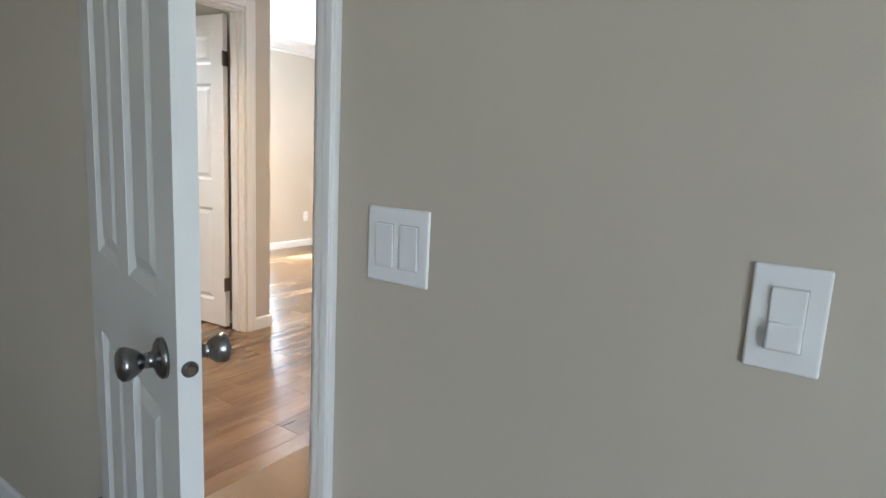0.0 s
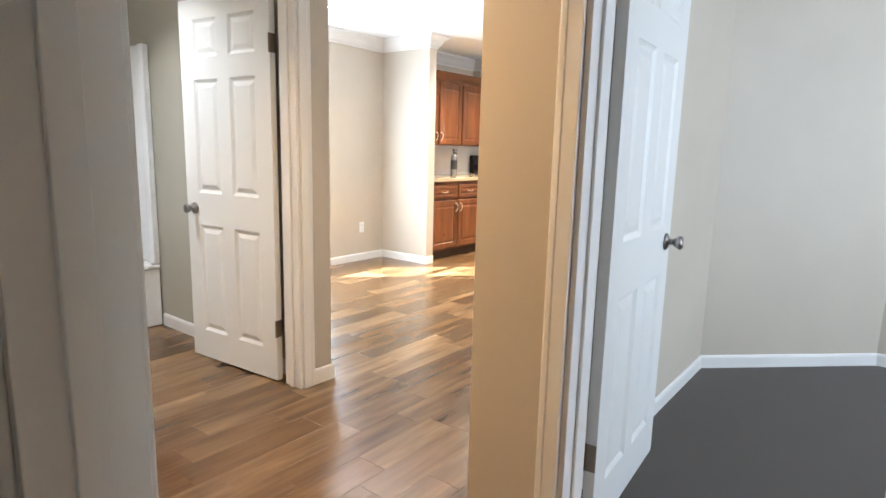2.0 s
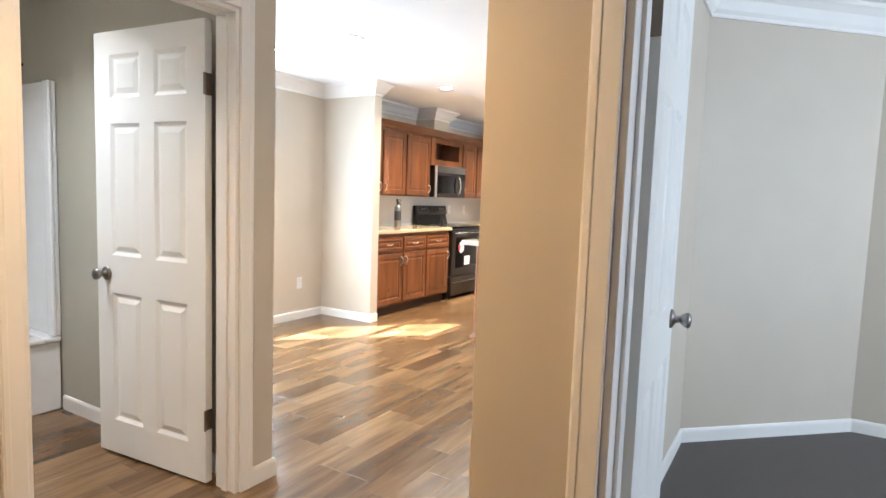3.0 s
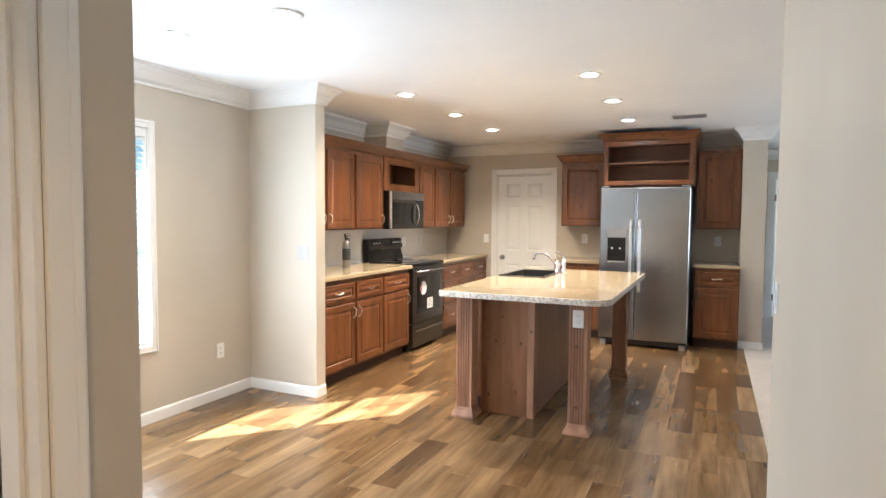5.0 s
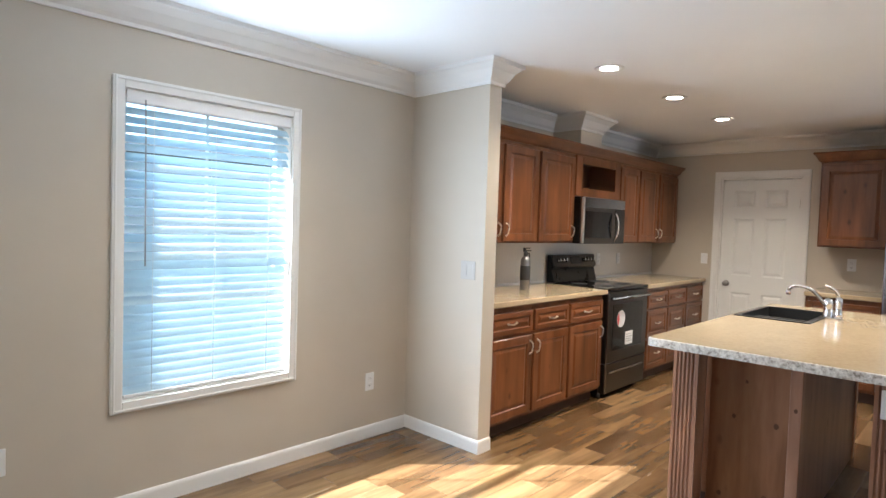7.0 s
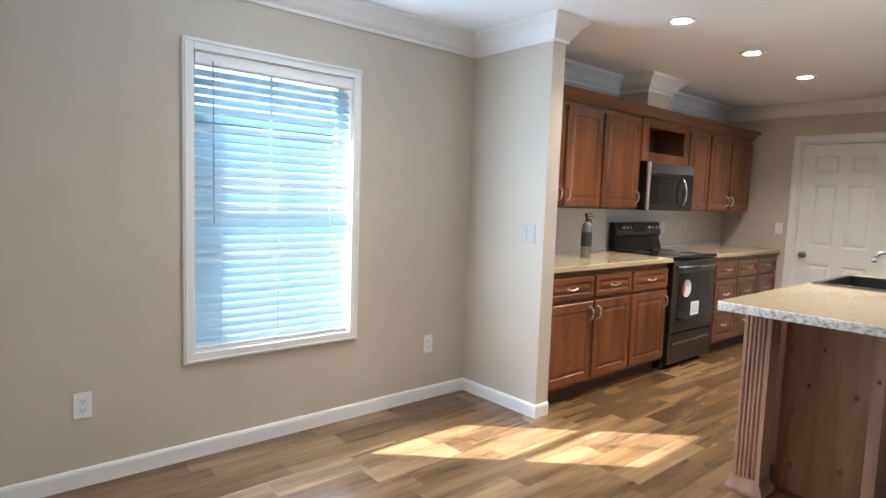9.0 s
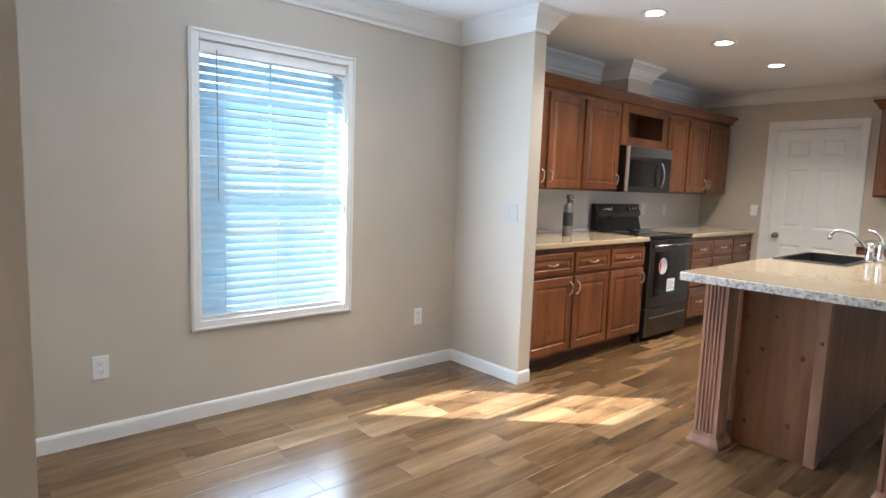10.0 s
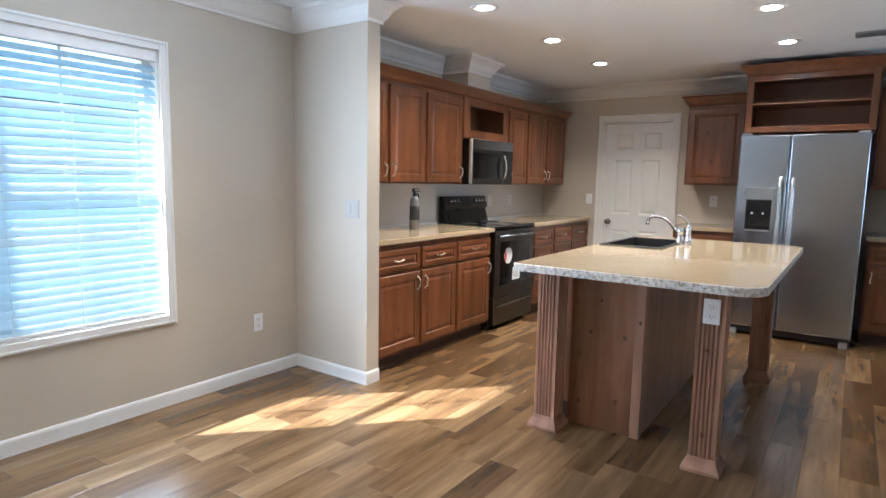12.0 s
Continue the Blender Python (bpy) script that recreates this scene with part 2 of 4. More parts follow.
SLAT = slat_material()


def ground_material():
    m, t, b = mat("dry_grass_ground")
    n = noise_tex(t, where(t), 3, 5)
    t.links.new(ramp(t, n, [(0.3, (0.08, 0.10, 0.04)), (0.7, (0.17, 0.165, 0.11))]), b.inputs["Base Color"])
    b.inputs["Roughness"].default_value = 0.9
    return m


# ---- mesh helpers ----
def box_bm(bm, x0, x1, y0, y1, z0, z1, bevel=0.0):
    r = bmesh.ops.create_cube(bm, size=1)
    vs = r["verts"]
    for v in vs:
        v.co = Vector((x0 + (v.co.x + 0.5) * (x1 - x0), y0 + (v.co.y + 0.5) * (y1 - y0), z0 + (v.co.z + 0.5) * (z1 - z0)))
    if bevel:
        es = list({e for v in vs for e in v.link_edges})
        bmesh.ops.bevel(bm, geom=es, offset=bevel, segments=2, affect="EDGES", profile=0.6)


def boxes(*bs, bevel=0.0):
    bm = bmesh.new()
    for b in bs:
        box_bm(bm, *b, bevel=bevel)
    return bm


def cyl_bm(bm, c, r1, r2, depth, axis="z", seg=24, cap=True):
    m = {"z": Matrix.Identity(4), "x": Matrix.Rotation(radians(90), 4, "Y"), "y": Matrix.Rotation(radians(-90), 4, "X")}[axis]
    bmesh.ops.create_cone(bm, cap_ends=cap, segments=seg, radius1=r1, radius2=r2, depth=depth, matrix=Matrix.Translation(c) @ m)


def lathe(profile, seg=28, axis="z", at=(0, 0, 0)):
    """A turned shape: profile of (radius, height) pairs round an axis."""
    bm = bmesh.new()
    rings = []
    for r, h in profile:
        ring = []
        for i in range(seg):
            a = 2 * math.pi * i / seg
            p = Vector((r * math.cos(a), r * math.sin(a), h))
            if axis == "y":
                p = Vector((p.x, p.z, p.y))
            if axis == "x":
                p = Vector((p.z, p.x, p.y))
            ring.append(bm.verts.new(p + Vector(at)))
        rings.append(ring)
    for a, b in zip(rings, rings[1:]):
        for i in range(seg):
            bm.faces.new((a[i], a[(i + 1) % seg], b[(i + 1) % seg], b[i]))
    bm.faces.new(rings[0][::-1])
    bm.faces.new(rings[-1])
    bmesh.ops.recalc_face_normals(bm, faces=bm.faces[:])
    return bm


def tube(points, r, seg=10):
    """A round bar along a chain of points."""
    bm = bmesh.new()
    pts = [Vector(p) for p in points]
    rings = []
    up = Vector((0.13, 0.21, 0.97)).normalized()
    for i, p in enumerate(pts):
        d = (pts[min(i + 1, len(pts) - 1)] - pts[max(i - 1, 0)]).normalized()
        a = d.cross(up).normalized()
        b = d.cross(a)
        rings.append([bm.verts.new(p + r * (math.cos(2 * math.pi * k / seg) * a + math.sin(2 * math.pi * k / seg) * b)) for k in range(seg)])
    for u, v in zip(rings, rings[1:]):
        for i in range(seg):
            bm.faces.new((u[i], u[(i + 1) % seg], v[(i + 1) % seg], v[i]))
    bm.faces.new(rings[0])
    bm.faces.new(rings[-1][::-1])
    bmesh.ops.recalc_face_normals(bm, faces=bm.faces[:])
    return bm


def sweep(path, profile):
    """A moulding along a floor-plan path with mitred corners; profile of (out, z), out to the path's right-hand side."""
    bm = bmesh.new()
    pts = [Vector(p) for p in path]
    rings = []
    for i, p in enumerate(pts):
        a = (p - pts[i - 1]).normalized() if i else None
        b = (pts[i + 1] - p).normalized() if i < len(pts) - 1 else None
        na = Vector((a.y, -a.x)) if a else None
        nb = Vector((b.y, -b.x)) if b else None
        if a is None:
            n = nb
        elif b is None:
            n = na
        else:
            n = (na + nb) / max(0.2, 1 + na.dot(nb))
        rings.append([bm.verts.new((p.x + n.x * o, p.y + n.y * o, z)) for o, z in profile])
    k = len(profile)
    for u, v in zip(rings, rings[1:]):
        for j in range(k):
            bm.faces.new((u[j], u[(j + 1) % k], v[(j + 1) % k], v[j]))
    bm.faces.new(rings[0])
    bm.faces.new(rings[-1][::-1])
    bmesh.ops.recalc_face_normals(bm, faces=bm.faces[:])
    return bm


def prism(foot, z0, z1):
    bm = bmesh.new()
    lo = [bm.verts.new((x, y, z0)) for x, y in foot]
    hi = [bm.verts.new((x, y, z1)) for x, y in foot]
    n = len(foot)
    for i in range(n):
        bm.faces.new((lo[i], lo[(i + 1) % n], hi[(i + 1) % n], hi[i]))
    bm.faces.new(lo[::-1])
    bm.faces.new(hi)
    bmesh.ops.recalc_face_normals(bm, faces=bm.faces[:])
    return bm


def ob_of(name, bm, material, smooth=False):
    me = bpy.data.meshes.new(name)
    bm.to_mesh(me)
    bm.free()
    me.materials.append(material)
    if smooth:
        for p in me.polygons:
            p.use_smooth = True
    return new(name, me)


def part(name, bm, material, parent, label="", smooth=False):
    ob = ob_of(name, bm, material, smooth)
    ob.parent = parent
    if label:
        ob["label"] = label
    return ob


def thing(name, label, category, m=None, group=""):
    ob = new(name)
    ob.empty_display_size = 0.1
    if m is not None:
        ob.matrix_world = m
    return tagged(ob, label, category, group)


def structure(name, bm, material, label="", category=""):
    return tagged(ob_of(name, bm, material), label, category, kind="structure")


def soft(ob, width=0.003, seg=2):
    b = ob.modifiers.new("bevel", "BEVEL")
    b.width, b.segments, b.limit_method = width, seg, "ANGLE"
    return ob


# ---- the large structure ----
H = 2.41
structure("ground", boxes((-400, 400, -400, 400, -0.75, -0.6)), ground_material(), "dry grass ground around the house", "ground")
structure("floor", boxes((-0.15, 8.2, -8.65, 10.25, -0.2, -0.012)), TOE, "sub-floor under planks and carpets", "floor")
structure("ceiling", boxes((-0.5, 8.5, -8.9, 10.6, H, H + 0.12)), CEIL, "flat white ceiling", "ceiling")


def wall_y(name, y0, y1, x0, x1, holes=(), material=WALL, label="beige painted wall"):
    """A wall that runs along x; holes of (x0, x1, z0, z1)."""
    bs, x = [], x0
    for a, b, lo, hi in holes:
        bs.append((x, a, y0, y1, 0, H))
        if lo > 0:
            bs.append((a, b, y0, y1, 0, lo))
        bs.append((a, b, y0, y1, hi, H))
        x = b
    bs.append((x, x1, y0, y1, 0, H))
    return structure(name, boxes(*bs), material, label, "wall")


def wall_x(name, x0, x1, y0, y1, holes=(), material=WALL, label="beige painted wall"):
    bs, y = [], y0
    for a, b, lo, hi in holes:
        bs.append((x0, x1, y, a, 0, H))
        if lo > 0:
            bs.append((x0, x1, a, b, 0, lo))
        bs.append((x0, x1, a, b, hi, H))
        y = b
    bs.append((x0, x1, y, y1, 0, H))
    return structure(name, boxes(*bs), material, label, "wall")


DH = 2.03
wall_x("wall_west", -0.15, 0, -4.68, 4.02, [(-1.825, -0.945, 0.535, 1.995)])
structure("wall_stub", boxes((0, 0.665, 0, 0.115, 0, H)), WALL, "short beige wall end beside the cabinets", "wall")
wall_y("wall_kitchen_back", 3.896, 4.02, 0, 3.72, [(0.745, 1.515, 0, 2.015)])
wall_x("wall_pier", 3.72, 3.955, 3.485, 5.85)
wall_y("wall_far", 5.85, 5.97, 3.30, 8.1, [(4.20, 4.93, 0, DH)])
wall_y("wall_far_room_end", 10.1, 10.22, 3.3, 8.1, [(5.17, 6.01, 0.50, 1.97)])
wall_x("wall_far_room_side", 3.18, 3.3, 5.97, 10.22)
# three unseen openings added here to carry daylight fill lamps
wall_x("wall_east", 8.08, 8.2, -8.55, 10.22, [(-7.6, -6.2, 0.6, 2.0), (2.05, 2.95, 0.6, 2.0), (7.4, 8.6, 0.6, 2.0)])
wall_y("wall_dining_south", -2.93, -2.81, 0, 2.215)
wall_x("wall_hall_west", 2.215, 2.335, -4.57, -2.81, [(-3.80, -3.002, 0, DH)])
wall_y("wall_start_room", -4.68, -4.57, 0, 8.08, [(4.055, 4.722, 0, DH)])
wall_y("wall_hall_north", -3.395, -3.26, 3.668, 7.1, [(3.985, 4.745, 0, DH)])
wall_x("wall_hall_end", 5.3, 5.42, -4.57, -3.395)
structure("wall_middle", prism([(3.668, -3.26), (3.85, -3.26), (3.85, -1.284), (3.668, -1.07)], 0, H), WALL, "beige wall between dining space and bedroom", "wall")
structure("wall_slanted", prism([(3.668, -1.07), (3.85, -1.284), (4.672, -0.495), (4.718, -0.09)], 0, H), WALL, "slanted beige bedroom wall", "wall")
wall_y("wall_bedroom_north", -0.495, -0.37, 4.672, 8.08)
wall_x("wall_bedroom_east", 6.98, 7.1, -3.26, -0.495, [(-2.6, -1.0, 0.7, 2.1)])
wall_y("wall_start_room_back", -8.65, -8.53, 1.9, 8.08)
wall_x("wall_start_room_side", 1.9, 2.02, -8.53, -4.68)

# bathroom faces carry their own olive paint, a thin skin on the walls
structure("wall_bath_north", boxes((0.003, 2.215, -2.934, -2.93, 0, H)), BATH_WALL, "olive beige painted bathroom wall", "wall")
structure("wall_bath_west", boxes((0.0, 0.004, -4.57, -2.934, 0, H)), BATH_WALL, "olive beige painted bathroom wall", "wall")

# carpets
structure("carpet_living", boxes((3.785, 8.08, -1.1, 5.9, -0.012, 0.006)), CARPET_L, "light beige cut-pile carpet", "carpet")
structure("carpet_far_room", boxes((3.3, 8.08, 5.9, 10.1, -0.012, 0.006)), CARPET_L, "light beige cut-pile carpet", "carpet")
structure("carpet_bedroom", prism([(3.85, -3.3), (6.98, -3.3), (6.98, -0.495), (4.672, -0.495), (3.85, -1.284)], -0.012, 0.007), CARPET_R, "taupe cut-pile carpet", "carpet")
structure("carpet_hall", boxes((3.757, 5.3, -4.61, -3.30, -0.012, 0.005)), CARPET_A, "tan cut-pile carpet", "carpet")
structure("carpet_start_room", boxes((2.02, 8.08, -8.53, -4.61, -0.012, 0.006)), CARPET_A, "tan cut-pile carpet", "carpet")

# mouldings
CROWN = [(0, H), (0, H - 0.135), (0.012, H - 0.135), (0.014, H - 0.118), (0.03, H - 0.10), (0.055, H - 0.055), (0.085, H - 0.028), (0.098, H - 0.022), (0.10, H)]
BASE = [(0, 0), (0, 0.083), (0.006, 0.083), (0.011, 0.075), (0.013, 0.066), (0.013, 0)]
for path in (
    [(2.335, -2.81), (0, -2.81), (0, 0), (0.665, 0), (0.665, 0.115), (0, 0.115), (0, 1.72), (0.28, 1.72), (0.28, 2.09), (0, 2.09), (0, 3.896), (3.72, 3.896),
     (3.72, 3.485), (3.955, 3.485), (3.955, 5.85), (8.08, 5.85)],
    [(4.715, -0.09), (3.668, -1.07), (3.668, -3.395)],
    [(3.85, -3.26), (3.85, -1.284), (4.672, -0.495), (6.98, -0.495)],
):
    structure("crown_moulding", sweep(path, CROWN), TRIM, "white crown moulding", "moulding")
structure("wall_chase", boxes((0, 0.28, 1.72, 2.09, 2.12, H)), WALL, "boxed-in vent chase above the cabinets", "wall")
for path in (
    [(2.335, -2.933), (2.335, -2.81), (0, -2.81), (0, 0), (0.665, 0), (0.665, 0.112)],
    [(3.72, 3.55), (3.72, 3.485), (3.955, 3.485), (3.955, 5.85), (4.13, 5.85)],
    [(4.715, -0.09), (3.668, -1.07), (3.668, -3.395), (3.916, -3.395)],
    [(3.85, -3.26), (3.85, -1.284), (4.672, -0.495), (6.98, -0.495)],
    [(2.335, -4.57), (2.335, -3.868)],
    [(0.755, -2.934), (2.215, -2.934)],
    [(3.987, -4.57), (2.335, -4.57)],
    [(2.02, -4.68), (3.967, -4.68)],
    [(4.77, -4.68), (5.53, -4.68)],
    [(3.3, 10.1), (8.08, 10.1)],
    [(0.34, 3.896), (0.675, 3.896)],
    [(1.585, 3.896), (1.70, 3.896)],
):
    structure("baseboard", sweep(path, BASE), TRIM, "white painted baseboard", "baseboard")


def casing(name, axis, at, out, a, b, top, w=0.068, first=None):
    """Door trim on a wall face: out is +1 or -1 along the wall's normal; first: the width of the leg at a, if another."""
    bs, f = [], first or w

    def put(u0, u1, z0, z1, th):
        lo, hi = sorted((at, at + out * th))
        bs.append((u0, u1, lo, hi, z0, z1) if axis == "y" else (lo, hi, u0, u1, z0, z1))
    put(a - f, a, 0, top + w, 0.016)
    put(b, b + w, 0, top + w, 0.016)
    put(a, b, top, top + w, 0.016)
    put(a - f + 0.004, a - f + 0.024, 0, top + w - 0.024, 0.0185)
    put(b + w - 0.024, b + w - 0.004, 0, top + w - 0.024, 0.0185)
    put(a - f + 0.004, b + w - 0.004, top + w - 0.024, top + w - 0.004, 0.0185)
    return soft(structure(name, boxes(*bs), TRIM, "white painted moulded door casing", "casing"), 0.004, 3)


def jamb(name, axis, lo, hi, a, b, top, stop=0.5):
    """A door frame's lining with its stop strip; stop: how far through the wall the strip sits."""
    t, p = 0.018, 0.010
    m = lo + (hi - lo) * stop
    bs = [(a, a + t, lo - 0.002, hi + 0.002, 0, top), (b - t, b, lo - 0.002, hi + 0.002, 0, top), (a + t, b - t, lo - 0.002, hi + 0.002, top - t, top),
          (a + t, a + t + p, m - 0.016, m + 0.016, 0, top - t), (b - t - p, b - t, m - 0.016, m + 0.016, 0, top - t), (a + t + p, b - t - p, m - 0.016, m + 0.016, top - t - p, top - t)]
    if axis == "x":
        bs = [(y0, y1, x0, x1, z0, z1) for x0, x1, y0, y1, z0, z1 in bs]
    return soft(structure(name, boxes(*bs), TRIM, "white painted door jamb", "jamb"), 0.002)


# doorways: start room, bathroom, bedroom, far room, kitchen
jamb("jamb", "y", -4.68, -4.57, 4.055, 4.722, DH)
casing("trim", "y", -4.68, -1, 4.055, 4.722, DH, 0.042, 0.088)
casing("trim", "y", -4.57, 1, 4.055, 4.722, DH)
jamb("jamb", "x", 2.215, 2.335, -3.80, -3.002, DH)
casing("trim", "x", 2.335, 1, -3.80, -3.002, DH)
casing("trim", "x", 2.215, -1, -3.80, -3.002, DH)
jamb("jamb", "y", -3.395, -3.26, 3.985, 4.745, DH)
casing("trim", "y", -3.395, -1, 3.985, 4.745, DH)
casing("trim", "y", -3.26, 1, 3.985, 4.745, DH)
jamb("jamb", "y", 5.85, 5.97, 4.20, 4.93, DH)
casing("trim", "y", 5.85, -1, 4.20, 4.93, DH)
jamb("jamb", "y", 3.896, 4.02, 0.745, 1.515, 2.015)
casing("trim", "y", 3.896, -1, 0.745, 1.515, 2.015)
structure("strike_plate", boxes((4.7005, 4.7035, -4.672, -4.645, 0.86, 0.92)), BRONZE, "dark metal strike plate on the jamb", "strike plate")
# closet trim beside the dimmer in the start room
soft(structure("trim", boxes((5.535, 5.605, -4.70, -4.68, 0, 2.1), (5.547, 5.557, -4.705, -4.70, 0, 2.1)), TRIM, "white moulded closet casing", "casing"), 0.003)


# ---- doors ----
def knob_bm(side):
    bm = lathe([(0.0325, 0), (0.0325, 0.006), (0.026, 0.011), (0.013, 0.016), (0.0115, 0.030), (0.015, 0.033), (0.022, 0.043), (0.0265, 0.053), (0.0255, 0.060), (0.019, 0.065), (0.006, 0.067)], 26, "y")
    if side < 0:
        bmesh.ops.rotate(bm, verts=bm.verts[:], cent=(0, 0, 0), matrix=Matrix.Rotation(math.pi, 3, "Z"))
    return bm


def panel_door(name, label, m, w, h=1.99, hinge_side=1, knob=PEWTER, hinge_metal=BRONZE, bolt=False, kz=0.875):
    """A six-panel door leaf: hinged on its local z axis, running along +x, its thickness round y = 0."""
    d = thing(name, label, "door", m)
    d["kind"] = "structure"
    t = 0.0175
    st, mid = 0.115 * w / 0.76, 0.10 * w / 0.76
    rails = [(0, 0.165), (0.785, 0.965), (1.575, 1.69), (h - 0.105, h)]
    cols = [(st, (w - mid) / 2), ((w + mid) / 2, w - st)]
    bs = [(0, st, -t, t, 0, h), (w - st, w, -t, t, 0, h)]
    bs += [(st, w - st, -t, t, a, b) for a, b in rails]
    bs += [(cols[0][1], cols[1][0], -t, t, a[1], b[0]) for a, b in zip(rails, rails[1:])]
    part("frame", boxes(*bs), DOORP, d)
    for c0, c1 in cols:
        for a, b in zip(rails, rails[1:]):
            bm = bmesh.new()
            z0, z1 = a[1], b[0]
            for s in (1, -1):
                # cove down from the frame, then a raised field
                prof = [(0.0, t - 0.0008), (0.006, t - 0.004), (0.016, t - 0.0095), (0.022, t - 0.0095), (0.045, t - 0.002), (0.05, t - 0.002)]
                rings = []
                for o, y in prof:
                    rings.append([bm.verts.new((x, s * y, z)) for x, z in ((c0 + o, z0 + o), (c1 - o, z0 + o), (c1 - o, z1 - o), (c0 + o, z1 - o))])
                for u, v in zip(rings, rings[1:]):
                    for i in range(4):
                        bm.faces.new((u[i], u[(i + 1) % 4], v[(i + 1) % 4], v[i]))
                bm.faces.new(rings[-1])
            bmesh.ops.recalc_face_normals(bm, faces=bm.faces[:])
            part("panel", bm, DOORP, d)
    for s in (1, -1):
        k = part("door_knob", knob_bm(s), knob, d, "turned satin metal door knob", True)
        k.location = (w - 0.07, s * t, kz)
    if bolt:
        bm = bmesh.new()
        cyl_bm(bm, (w + 0.0005, 0, 0.875), 0.0125, 0.0125, 0.003, "x", 24)
        latch = part("latch_plate", bm, NICKEL, d, "round metal latch")
        bm = bmesh.new()
        cyl_bm(bm, (w + 0.003, 0, 0.875), 0.0075, 0.0065, 0.009, "x", 18)
        part("latch_bolt", bm, BRONZE, latch)
    for z in (0.285, 1.725):
        bm = bmesh.new()
        cyl_bm(bm, (-0.004, hinge_side * (t + 0.004), z), 0.0065, 0.0065, 0.09, "z", 12)
        box_bm(bm, -0.003, 0.0, -t, hinge_side * (t + 0.004), z - 0.045, z + 0.045) if hinge_side > 0 else box_bm(bm, -0.003, 0.0, -t - 0.004, t, z - 0.045, z + 0.045)
        part("hinge", bm, hinge_metal, d, "worn metal butt hinge")
    return d


def swung(hx, hy, tx, ty, z=0.012):
    a = math.degrees(math.atan2(ty - hy, tx - hx))
    return pose(hx, hy, z, 0, 0, a)


panel_door("door_1", "white six-panel door standing ajar", swung(4.036, -4.710, 4.668, -4.889), 0.657, hinge_side=-1, knob=NICKEL, bolt=True)
panel_door("door_2", "white six-panel bathroom door, open against the wall", swung(2.176, -3.028, 1.454, -3.090), 0.725, hinge_side=1)
panel_door("door_3", "white six-panel bedroom door, wide open", swung(3.995, -3.190, 3.945, -2.468), 0.725, hinge_side=1, kz=0.905)
panel_door("door_4", "white six-panel door standing open to the far room", swung(4.235, 5.99, 4.46, 6.65), 0.70, hinge_side=-1)
structure("wall_behind_kitchen_door", boxes((0.55, 1.75, 4.045, 4.075, 0, 2.2)), WALL, "plain wall closing behind the kitchen door", "wall")
panel_door("door_5", "closed cream-white six-panel kitchen door", pose(1.495, 3.93, 0.012, 0, 0, 180), 0.73, 1.975, hinge_side=1)


# ---- windows ----
def window(name, m, w, h, label, blinds=True):
    """A single-hung window in a wall opening: local x across, y outwards, z up, origin at the opening's bottom left on the inner face."""
    win = thing(name, label, "window", m)
    win["kind"] = "structure"
    c = 0.052
    fr = boxes((-c, 0, -0.018, 0, -c, h + c), (w, w + c, -0.018, 0, -c, h + c), (0, w, -0.018, 0, h, h + c), (0, w, -0.018, 0, -c, 0),
               (-c + 0.008, -c + 0.018, -0.024, -0.018, -c, h + c), (w + c - 0.018, w + c - 0.008, -0.024, -0.018, -c, h + c),
               (-c + 0.018, w + c - 0.018, -0.024, -0.018, h + c - 0.018, h + c - 0.008), (-c + 0.018, w + c - 0.018, -0.024, -0.018, -c + 0.008, -c + 0.018))
    soft(part("casing", fr, TRIM, win), 0.003)
    part("reveal", boxes((0, 0.006, 0, 0.148, 0, h), (w - 0.006, w, 0, 0.148, 0, h), (0.006, w - 0.006, 0, 0.148, h - 0.006, h), (0.006, w - 0.006, 0, 0.148, 0, 0.006)), TRIM, win)
    f = 0.04
    part("window_frame", boxes((0.006, f, 0.09, 0.135, 0.006, h - 0.006), (w - f, w - 0.006, 0.09, 0.135, 0.006, h - 0.006), (f, w - f, 0.09, 0.135, h - f, h - 0.006), (f, w - f, 0.09, 0.135, 0.006, f)), TRIM, win)
    part("outer_trim", boxes((-0.06, 0.012, 0.152, 0.185, -0.06, h + 0.06), (w - 0.012, w + 0.06, 0.152, 0.185, -0.06, h + 0.06), (0.012, w - 0.012, 0.152, 0.185, h - 0.012, h + 0.06), (0.012, w - 0.012, 0.152, 0.20, -0.06, 0.012)), TRIM, win)
    part("meeting_rail", boxes((f, w - f, 0.095, 0.13, h * 0.5 - 0.02, h * 0.5 + 0.02)), TRIM, win)
    for z0, z1 in ((f, h * 0.5 - 0.02), (h * 0.5 + 0.02, h - f)):
        p = part("pane", boxes((f, w - f, 0.111, 0.115, z0, z1)), GLASS, win)
        p.visible_shadow = False
        part("muntin", boxes((w / 2 - 0.008, w / 2 + 0.008, 0.106, 0.110, z0, z1)), TRIM, win)
    return win


window("window_1", pose(0, -1.825, 0.535, 0, 0, 90), 0.88, 1.46, "white single-hung window with moulded casing")
window("window_2", pose(5.17, 10.1, 0.50), 0.84, 1.47, "white window in the far room")


